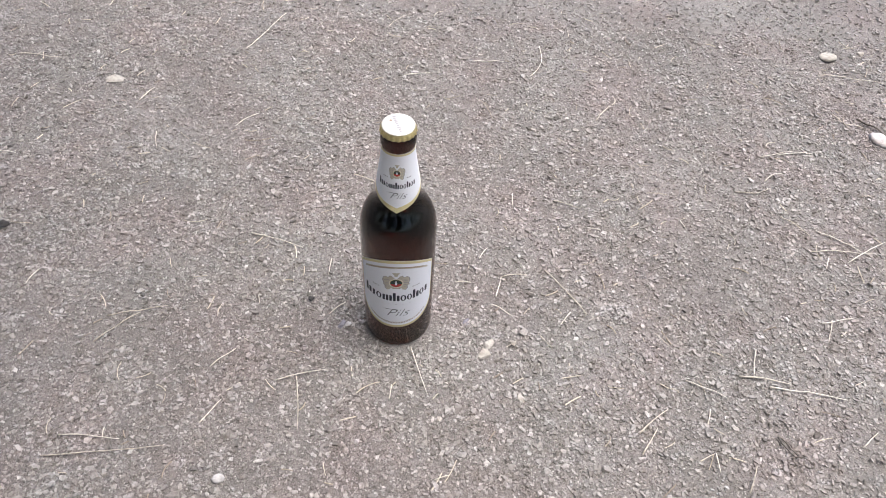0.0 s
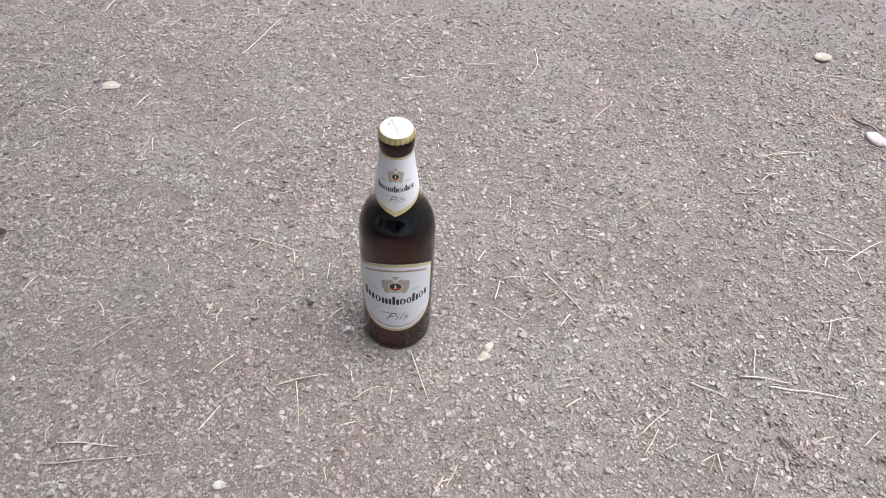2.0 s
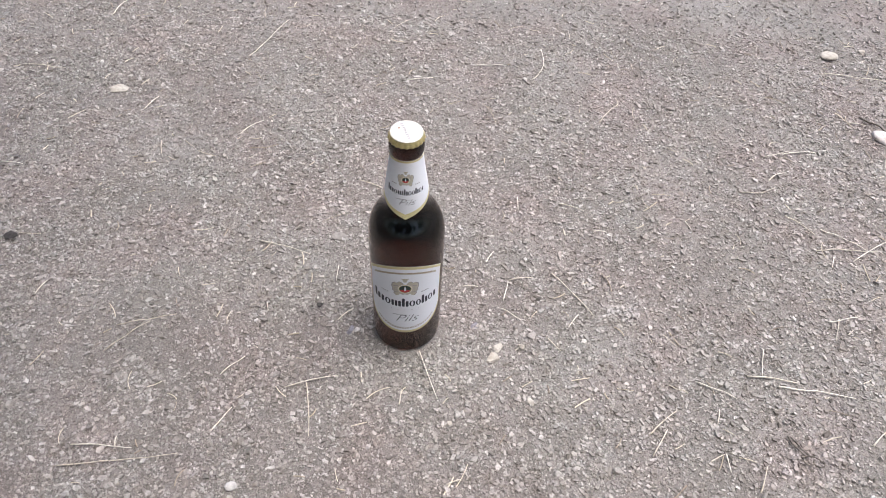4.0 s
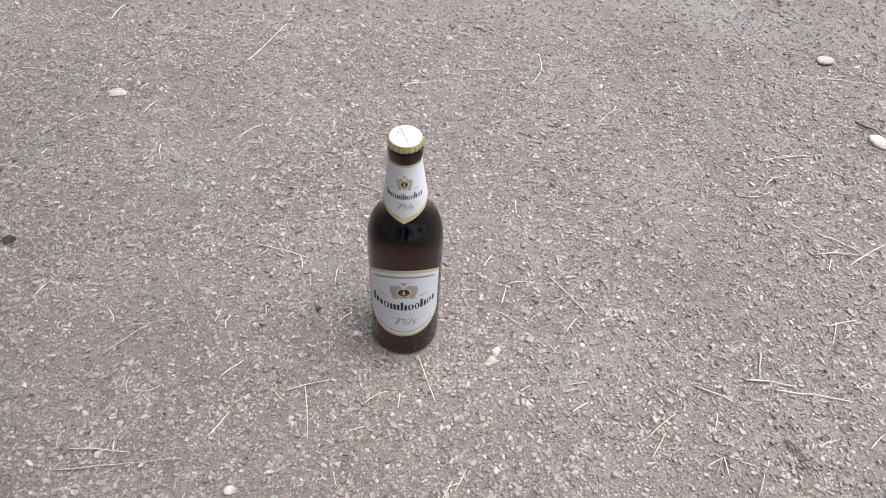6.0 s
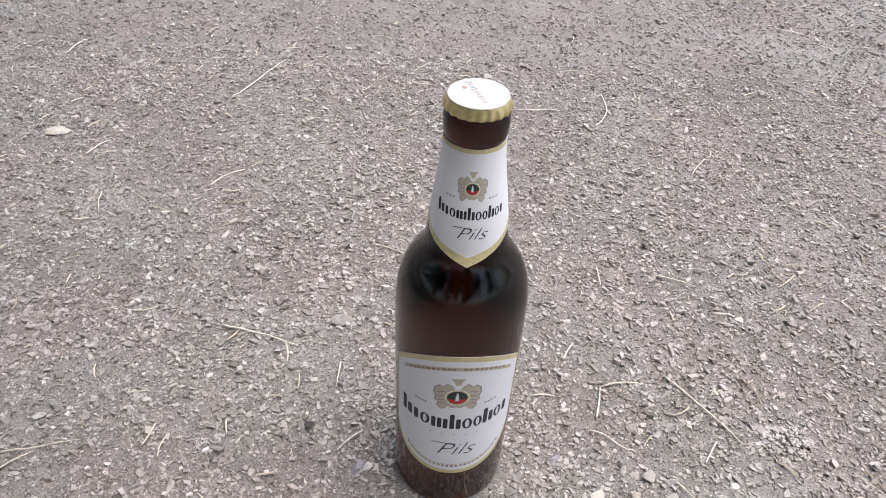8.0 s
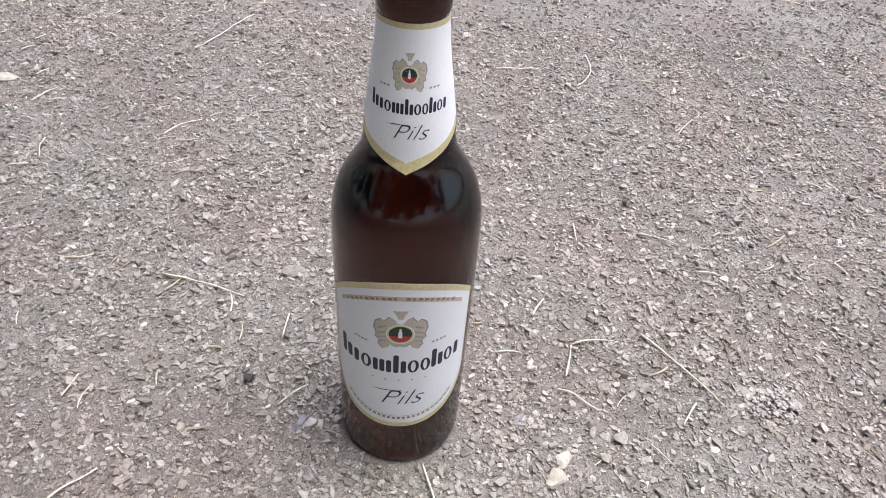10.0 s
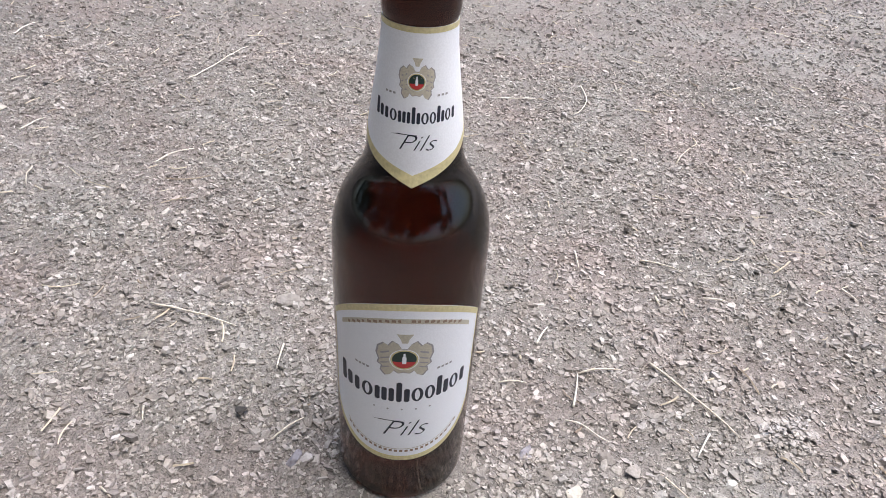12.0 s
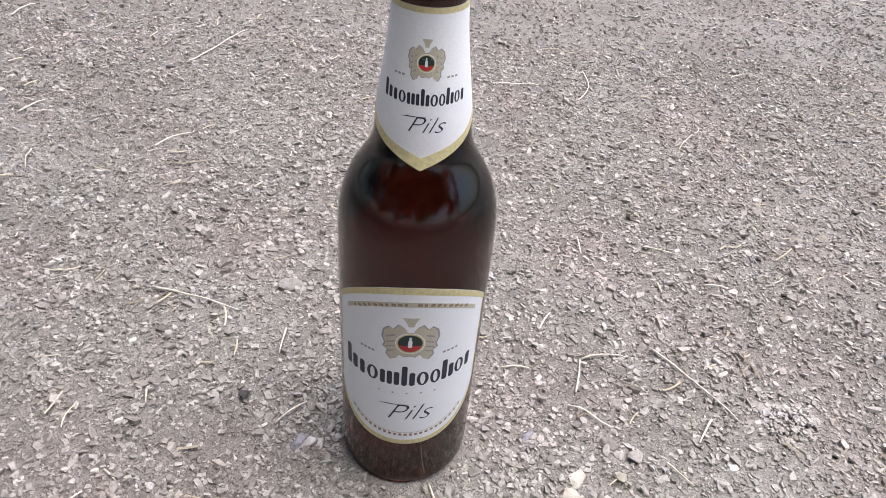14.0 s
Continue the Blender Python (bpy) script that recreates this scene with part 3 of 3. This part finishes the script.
rock("stone", 0.087, -0.036, 0.0165, 0.30, 1, PALE, "pale beige angular stone lying beside the bottle", turn=20, long=1.1)
rock("stone", 0.0935, -0.0235, 0.011, 0.30, 2, PALE, "small pale beige stone on the dirt", turn=60, long=1.3)
rock("stone", 0.624, 0.325, 0.025, 0.35, 3, WHITE, "smooth white pebble half sunk in gravel", turn=-30, long=1.35, facets=3)
rock("stone", 0.613, 0.512, 0.022, 0.35, 4, PALE, "flat pale stone on bare dirt", turn=10, long=1.3, facets=3)
rock("stone", 0.667, 0.524, 0.014, 0.4, 5, PALE, "small flat pale stone on bare dirt", turn=70)
rock("stone", -0.027, -0.135, 0.0055, 0.7, 6, WHITE, "tiny white quartz chip on the dirt")
rock("stone", 0.046, -0.109, 0.006, 0.6, 7, PALE, "tiny pale stone chip on the dirt")
rock("stone", 0.063, -0.096, 0.010, 0.3, 8, DULL, "flat grey stone sunk in dirt", facets=2)
rock("stone", 0.124, -0.084, 0.007, 0.5, 9, PALE, "narrow pale stone chip on gravel", turn=-40, long=1.8)
rock("stone", -0.0905, 0.014, 0.0082, 0.8, 10, DARK, "small black stone on gravel", turn=-10, long=1.35)
rock("stone", -0.0565, -0.0125, 0.0085, 0.5, 11, SLATE, "blue-grey angular stone close to the bottle", turn=70, long=1.6)
rock("stone", -0.0495, -0.0110, 0.0070, 0.5, 12, WHITE, "pale grey stone chip close to the bottle", turn=55, long=1.5)
rock("stone", 0.343, 0.366, 0.011, 0.5, 13, DULL, "oval grey stone on gravel", turn=15, long=1.4)
rock("stone", 0.0700, -0.0005, 0.0085, 0.2, 14, SLATE, "flat violet-grey slate chip on dirt", turn=55, long=1.9)
rock("stone", -0.083, 0.111, 0.012, 0.25, 15, DULL, "flat oval grey stone sunk in dirt", turn=5, long=1.4, facets=3)
rock("stone", -0.142, -0.176, 0.0088, 0.5, 16, WHITE, "white pebble on gravel", turn=10, long=1.3, facets=3)
rock("stone", 0.780, 0.785, 0.014, 0.5, 17, WHITE, "white stone on far gravel", turn=30)
rock("stone", 0.118, -0.021, 0.008, 0.6, 18, PALE, "pale angular stone on gravel", turn=80)
rock("stone", 0.129, -0.008, 0.010, 0.5, 19, STONE, "grey angular stone on gravel", turn=35, long=1.3)
rock("stone", 0.115, 0.000, 0.009, 0.5, 20, STONE, "grey flat stone on gravel", turn=-15, long=1.4)
rock("stone", -0.442, 0.093, 0.013, 0.5, 21, DARK, "small black clod on gravel", turn=40, long=1.3)


def stalk(x0, y0, x1, y1, bow=0.02, radius=0.00068, name="straw", mat=None, label="", category="straw", group="dry grass stalks", lift=0.0016, steps=9):
    a, b = Vector((x0, y0, 0)), Vector((x1, y1, 0))
    side = Vector((-(b - a).y, (b - a).x, 0))
    points, radii = [], []
    for k in range(steps):
        t = k / (steps - 1)
        p = a.lerp(b, t) + side * bow * math.sin(math.pi * t) + side * 0.002 * math.sin(9 * t + x0 * 50)
        p.z = float(ground_height(p.x, p.y)) + lift + radius + 0.0012 * math.sin(math.pi * t)
        points.append(p)
        radii.append(radius * (1.0 - 0.45 * t) * (1.12 if k in (2, 6) else 1.0))
    base = points[0].copy()
    ob = mesh_object(name, tube([p - base for p in points], radii), mat or STRAW, smooth=True)
    ob.location = base
    length = (b - a).length
    text = label or ("long pale dry grass stalk lying on gravel" if length > 0.07 else "pale dry grass stalk lying on gravel" if length > 0.035 else "short bit of dry straw on gravel")
    return tagged(ob, text, category, group)


stalk(-0.171, 0.100, -0.111, 0.083, 0.01, 0.0008)
stalk(-0.078, 0.070, -0.078, 0.048, -0.003)
stalk(0.107, 0.059, 0.135, 0.065, 0.012)
stalk(0.101, 0.034, 0.107, 0.059, -0.015)
stalk(0.156, 0.073, 0.197, 0.018, 0.01, 0.0008)
stalk(0.095, 0.024, 0.119, 0.011, 0.015)
stalk(0.180, 0.020, 0.168, 0.003, -0.012)
stalk(-0.113, -0.079, -0.062, -0.064, 0.003)
stalk(-0.092, -0.074, -0.082, -0.128, 0.018)
stalk(0.0145, -0.0335, 0.034, -0.085, -0.006)
stalk(-0.176, -0.068, -0.156, -0.047, 0.006)
stalk(-0.291, -0.017, -0.235, -0.001, -0.018)
stalk(-0.295, -0.047, -0.260, -0.011, -0.003)
stalk(-0.291, -0.144, -0.238, -0.144, 0.012)
stalk(-0.298, -0.164, -0.196, -0.148, -0.009)
stalk(-0.172, -0.126, -0.157, -0.102, 0.000)
stalk(-0.253, -0.143, -0.254, -0.134, 0.015)
stalk(-0.249, 0.440, -0.209, 0.533, -0.012)
stalk(-0.553, 0.401, -0.492, 0.392, -0.015)
stalk(-0.472, 0.525, -0.463, 0.572, 0.018)
stalk(-0.363, 0.316, -0.352, 0.344, -0.006)
stalk(-0.231, 0.277, -0.205, 0.308, 0.006)
stalk(-0.323, 0.257, -0.314, 0.228, -0.018)
stalk(-0.501, 0.206, -0.476, 0.205, -0.003)
stalk(0.240, 0.331, 0.262, 0.363, 0.012)
stalk(0.592, 0.469, 0.681, 0.456, -0.015)
stalk(0.449, 0.279, 0.495, 0.294, 0.000)
stalk(0.472, 0.285, 0.521, 0.291, 0.015)
stalk(0.443, 0.235, 0.469, 0.250, 0.100)
stalk(0.587, 0.355, 0.609, 0.351, 0.003)
stalk(0.232, -0.114, 0.263, -0.088, 0.018)
stalk(0.232, -0.134, 0.250, -0.108, -0.006)
stalk(0.342, -0.047, 0.391, -0.052, 0.01, 0.001)
stalk(0.369, -0.058, 0.443, -0.068, 0.02, 0.0009)
stalk(0.367, -0.015, 0.357, -0.046, -0.003)
stalk(0.288, -0.055, 0.325, -0.073, 0.012)
stalk(0.449, 0.023, 0.485, 0.032, -0.015)
stalk(0.461, 0.028, 0.447, -0.001, 0.000)
stalk(0.442, -0.116, 0.462, -0.100, 0.015)
stalk(0.322, -0.165, 0.335, -0.140, -0.012)
stalk(0.304, -0.086, 0.299, -0.101, 0.003)
stalk(0.284, -0.138, 0.299, -0.130, 0.018)
stalk(0.300, -0.130, 0.300, -0.148, -0.006)
stalk(0.044, -0.167, 0.057, -0.161, 0.006)
stalk(-0.002, -0.091, -0.001, -0.076, -0.018)
stalk(0.039, -0.090, 0.044, -0.083, -0.003)
stalk(0.444, 0.173, 0.469, 0.142, 0.012)
stalk(0.480, 0.153, 0.534, 0.121, -0.015)
stalk(0.465, 0.120, 0.539, 0.124, 0.000)
stalk(0.505, 0.108, 0.560, 0.142, 0.015)
stalk(0.482, 0.111, 0.475, 0.096, -0.012)
stalk(0.398, 0.210, 0.446, 0.221, -0.120)
stalk(0.172, 0.492, 0.154, 0.416, 0.130)
stalk(-0.022, 0.404, 0.014, 0.413, -0.006)
stalk(0.075, 0.445, 0.119, 0.448, 0.006)
stalk(-0.379, 0.033, -0.386, 0.014, -0.018)
stalk(-0.758, 0.712, -0.663, 0.821, -0.003)
stalk(-0.415, 0.764, -0.371, 0.850, 0.012)
stalk(-0.258, 0.804, -0.181, 0.822, -0.015)
stalk(0.303, 0.990, 0.437, 0.933, 0.000)
stalk(0.453, 0.711, 0.505, 0.681, 0.015)
stalk(0.123, 0.186, 0.123, 0.165, -0.012)
stalk(0.172, 0.178, 0.202, 0.167, 0.003)
stalk(-0.071, -0.001, -0.056, 0.015, 0.018)
stalk(-0.150, -0.035, -0.142, -0.041, -0.006)
stalk(-0.146, 0.016, -0.143, 0.006, 0.006)
stalk(0.144, -0.009, 0.158, -0.024, -0.018)
stalk(0.057, 0.049, 0.074, 0.050, -0.003)
stalk(0.083, 0.082, 0.092, 0.098, 0.012)
stalk(0.208, 0.136, 0.224, 0.133, -0.015)
stalk(0.321, 0.158, 0.325, 0.143, 0.000)

# a bent dark twig with a curled fibre, and a thin dark twig by the white pebble
twig = new("twig")
twig.location = (0.363, -0.114, 0.003)
tagged(twig, "short bent dark brown twig with curled fibres on gravel", "twig")
strand = lambda name, pts, r: part(name, tube([Vector(p) for p in pts], [r * (0.75 + 0.25 * math.sin(k * 1.7 + 1)) for k in range(len(pts))]), BARK, twig, smooth=True)
strand("stem", [(0.000, 0.004, 0.001), (0.002, -0.003, 0.0015), (0.006, -0.010, 0.002), (0.011, -0.016, 0.0015)], 0.0011)
strand("side_stem", [(0.003, 0.003, 0.001), (0.006, -0.003, 0.002), (0.009, -0.009, 0.002), (0.014, -0.014, 0.001)], 0.0009)
strand("cross_stem", [(0.009, -0.016, 0.002), (0.016, -0.0155, 0.003), (0.022, -0.018, 0.002), (0.026, -0.022, 0.001)], 0.0009)
for cx, cy, rx, ry, a0, a1 in ((0.012, -0.0195, 0.0048, 0.0045, 0.6, 5.6), (0.021, -0.0215, 0.0050, 0.0040, 2.6, 6.9)):
    strand("curled_fibre", [(cx + rx * math.cos(a), cy + ry * math.sin(a), 0.0022) for a in np.linspace(a0, a1, 12)], 0.0008)
stalk(0.605, 0.366, 0.640, 0.320, 0.06, 0.0014, "twig", BARK, "thin dark forked twig beside a white pebble", "twig", "twigs")
stalk(0.612, 0.357, 0.606, 0.338, 0.02, 0.0008, "twig", BARK, "thin dark twig on gravel", "twig", "twigs")
stalk(-0.660, 0.768, -0.619, 0.729, 0.05, 0.0048, "twig", BARK, "thick short broken twig on gravel", "twig", "twigs", 0.0)


def leaf(x, y, long, wide, turn, seed, label):
    """A dry curled leaf: a lobed blade with thickness and a short stem."""
    thing = new("leaf")
    thing.matrix_world = pose(x, y, float(ground_height(x, y)) + 0.0022, 0, 0, turn)
    tagged(thing, label, "leaf")
    bm = bmesh.new()
    cols, rows, grid = 10, 6, {}
    for layer in (0, 1):
        for i in range(cols + 1):
            u = i / cols
            half = wide / 2 * math.sin(math.pi * (0.06 + 0.9 * u)) ** 0.7 * (1 + 0.22 * math.sin(u * 17 + seed))
            for j in range(rows + 1):
                v = 2 * j / rows - 1
                z = 0.0022 * v * v + 0.002 * math.sin(u * 6 + seed) + 0.0012 * noise.noise(Vector((u * 5, v * 3, seed)))
                grid[layer, i, j] = bm.verts.new(((u - 0.5) * long, v * half, z - 0.0004 * layer))
    for i in range(cols):
        for j in range(rows):
            bm.faces.new([grid[0, i, j], grid[0, i + 1, j], grid[0, i + 1, j + 1], grid[0, i, j + 1]])
            bm.faces.new([grid[1, i, j + 1], grid[1, i + 1, j + 1], grid[1, i + 1, j], grid[1, i, j]])
    edge = [(i, 0) for i in range(cols + 1)] + [(cols, j) for j in range(1, rows + 1)] + [(i, rows) for i in range(cols - 1, -1, -1)] + [(0, j) for j in range(rows - 1, 0, -1)]
    for (i, j), (k, m) in zip(edge, edge[1:] + edge[:1]):
        bm.faces.new([grid[0, i, j], grid[1, i, j], grid[1, k, m], grid[0, k, m]])
    bmesh.ops.recalc_face_normals(bm, faces=bm.faces)
    part("blade", bm, LEAF, thing, smooth=True)
    part("leaf_stem", tube([Vector((-0.48 * long, 0, 0.001)), Vector((-0.62 * long, 0.001, 0.001))], [0.0005, 0.0004]), LEAF, thing)


rock("stone", -0.407, 0.356, 0.024, 0.14, 22, PALE, "flat pale beige flake of stone on gravel", turn=25, long=1.15)
leaf(-0.067, 0.880, 0.026, 0.016, -60, 2.0, "dry pale curled leaf on far gravel")
leaf(-0.109, 0.915, 0.018, 0.012, 50, 3.0, "small dry pale leaf on far gravel")


# ---- gravel ----
BOX = np.array([(x, y, z) for z in (-1, 1) for y in (-1, 1) for x in (-1, 1)]) * 0.7
BOX[4:, :2] *= 0.8
BOX_T = np.array([(4, 5, 7), (4, 7, 6), (0, 1, 5), (0, 5, 4), (2, 6, 7), (2, 7, 3), (0, 4, 6), (0, 6, 2), (1, 3, 7), (1, 7, 5)])

FLAKE = np.array([(f * math.cos(a), f * math.sin(a), z) for z, f in ((-0.7, 1.0), (0.7, 0.82)) for a in (0.2, 1.5, 2.6, 3.9, 5.2)])
FLAKE_T = np.array([(5, 6, 7), (5, 7, 8), (5, 8, 9)] + [q for k in range(5) for q in ((k, (k + 1) % 5, (k + 1) % 5 + 5), (k, (k + 1) % 5 + 5, k + 5))])

SPLIT = np.array([(f * math.cos(a), f * math.sin(a), z) for z, f in ((-0.7, 1.0), (0.7, 0.74)) for a in (0.3, 2.3, 4.5)])
SPLIT_T = np.array([(3, 4, 5)] + [q for k in range(3) for q in ((k, (k + 1) % 3, (k + 1) % 3 + 3), (k, (k + 1) % 3 + 3, k + 3))])


def scatter(x0, x1, y0, y1, per_square_metre, even=False):
    """Places on the stretch of path round the bottle, which widens with y; even: in bare patches too."""
    count = int((x1 - x0) * (y1 - y0) * per_square_metre)
    x, y = rng.uniform(x0, x1, count), rng.uniform(y0, y1, count)
    keep = (np.hypot(x, y) > 0.0345) & (np.abs(x - 0.08) < 0.47 + 0.45 * (y + 0.17))
    if not even:
        keep &= rng.uniform(0, 1, count) < cover(x, y)
    return x[keep], y[keep]


def chips(x, y, size, form, form_t, jitter):
    """Angular chips as one joined mesh: vertices and triangles."""
    n, k = len(x), len(form)
    p = form[None] * (1 + rng.uniform(-jitter, jitter, (n, k, 1))) + rng.uniform(-jitter * 0.5, jitter * 0.5, (n, k, 3))
    shape = np.stack([rng.uniform(0.75, 1.5, n), rng.uniform(0.55, 1.0, n), rng.uniform(0.26, 0.58, n)], 1)
    p = p * shape[:, None, :] * (size[:, None, None] / 2)
    tip = rng.normal(0, 0.28, (n, 2))
    p[:, :, 2] += p[:, :, 0] * tip[:, :1] + p[:, :, 1] * tip[:, 1:]
    a = rng.uniform(0, 2 * np.pi, n)
    c, s = np.cos(a)[:, None], np.sin(a)[:, None]
    px, py = p[:, :, 0] * c - p[:, :, 1] * s, p[:, :, 0] * s + p[:, :, 1] * c
    rise = size * shape[:, 2] * rng.uniform(0.15, 0.55, n)
    out = np.stack([px + x[:, None], py + y[:, None], p[:, :, 2] + (ground_height(x, y) + rise)[:, None]], -1)
    tris = form_t[None] + (np.arange(n) * k)[:, None, None]
    return out.reshape(-1, 3), tris.reshape(-1, 3)


def sizes(n, middle, spread, top):
    return np.minimum(middle * np.exp(rng.normal(0, spread, n)), top)


def gravel(name, x, y, size, form, form_t, jitter):
    v, t = chips(x, y, size, form, form_t, jitter)
    ob = new(name, fast_mesh(name, v, t, CHIP))
    ob.parent = ground
    return tagged(ob, "angular grey-brown gravel chips", kind="stuff")


for form, form_t, thick in ((BOX, BOX_T, 68000), (FLAKE, FLAKE_T, 72000)):
    x, y = scatter(-0.75, 0.92, -0.30, 0.56, thick)
    gravel("gravel", x, y, sizes(len(x), 0.0025, 0.45, 0.0070), form, form_t, 0.30)
x, y = scatter(-0.75, 0.92, -0.30, 0.56, 115000, True)
gravel("grit", x, y, sizes(len(x), 0.0020, 0.40, 0.0042), SPLIT, SPLIT_T, 0.35)
x, y = scatter(-1.1, 1.25, 0.56, 1.45, 52000)
gravel("far_gravel", x, y, sizes(len(x), 0.0034, 0.42, 0.009), SPLIT, SPLIT_T, 0.35)
way, out = rng.uniform(0, 2 * np.pi, 950), rng.uniform(0.0365, 0.085, 950)
x, y = out * np.cos(way), out * np.sin(way)
gravel("base_gravel", x, y, sizes(len(x), 0.0027, 0.38, 0.0062), FLAKE, FLAKE_T, 0.30)


def grit_heap(x, y, across, count):
    """A small heap of crumbled grey grit, as one lump."""
    way, out = rng.uniform(0, 2 * np.pi, count), across / 2 * np.sqrt(rng.uniform(0, 1, count))
    px, py = out * np.cos(way) * 1.15, out * np.sin(way)
    v, t = chips(px + x, py + y, sizes(count, 0.0027, 0.35, 0.005), FLAKE, FLAKE_T, 0.30)
    v[:, 2] += np.repeat(0.0045 * (1 - (out / across * 2) ** 2), len(FLAKE))
    ob = new("clod", fast_mesh("clod", v - np.array([x, y, 0]), t, GREY_CHIP))
    ob.location = (x, y, 0)
    return tagged(ob, "crumbling grey clod of earth and grit on gravel", "clod")


grit_heap(0.228, 0.022, 0.030, 260)


def litter():
    """Fine bits of dry needle and straw, thinly strewn."""
    n = 900
    x, y = rng.uniform(-0.75, 0.95, n), rng.uniform(-0.28, 1.05, n)
    keep = np.hypot(x, y) > 0.05
    x, y = x[keep], y[keep]
    n = len(x)
    long, wide = np.exp(rng.normal(np.log(0.011), 0.5, n)), rng.uniform(0.0003, 0.0007, n)
    a, bow = rng.uniform(0, np.pi, n), rng.normal(0, 0.08, n)
    verts = np.zeros((n, 6, 4, 3))
    u = np.linspace(-0.5, 0.5, 6)
    for k in range(6):
        for j, (sx, sz) in enumerate(((-1, 0), (0, 1), (1, 0), (0, -1))):
            lx, ly = u[k] * long, bow * long * (1 - 4 * u[k] ** 2) + sx * wide
            verts[:, k, j, 0] = x + lx * np.cos(a) - ly * np.sin(a)
            verts[:, k, j, 1] = y + lx * np.sin(a) + ly * np.cos(a)
            verts[:, k, j, 2] = ground_height(x, y) + 0.0022 + sz * wide
    tris = []
    for k in range(5):
        for j in range(4):
            i, m = k * 4 + j, k * 4 + (j + 1) % 4
            tris += [(i, m, m + 4), (i, m + 4, i + 4)]
    tris += [(0, 2, 1), (0, 3, 2), (20, 21, 22), (20, 22, 23)]
    t = np.array(tris)[None] + (np.arange(n) * 24)[:, None, None]
    ob = new("straw_litter", fast_mesh("straw_litter", verts.reshape(-1, 3), t.reshape(-1, 3), LITTER))
    return tagged(ob, "fine bits of dry needle and straw strewn on gravel", "litter", kind="stuff")


litter()


# the larger chips round the bottle, one by one
def loose_stones():
    forms = []
    for k in range(8):
        v, _ = chips(np.zeros(1), np.full(1, 9.0), np.full(1, 1.0), FLAKE if k % 2 else BOX, FLAKE_T if k % 2 else BOX_T, 0.26)
        v = v - v.mean(0)
        forms.append(fast_mesh("stone", v, FLAKE_T if k % 2 else BOX_T, STONE))
    made = 0
    while made < 290:
        px, py = rng.uniform(-0.20, 0.26), rng.uniform(-0.16, 0.10)
        if math.hypot(px, py) < 0.040 or rng.uniform() > float(cover(px, py)):
            continue
        ob = new("stone", forms[made % 8])
        size = min(0.0042 * math.exp(rng.normal(0, 0.25)), 0.0070)
        ob.matrix_world = pose(px, py, float(ground_height(px, py)) + size * 0.20, rng.normal(0, 8), rng.normal(0, 8), rng.uniform(0, 360)) @ Matrix.Diagonal((size, size, size, 1))
        ob.parent = ground
        made += 1


loose_stones()
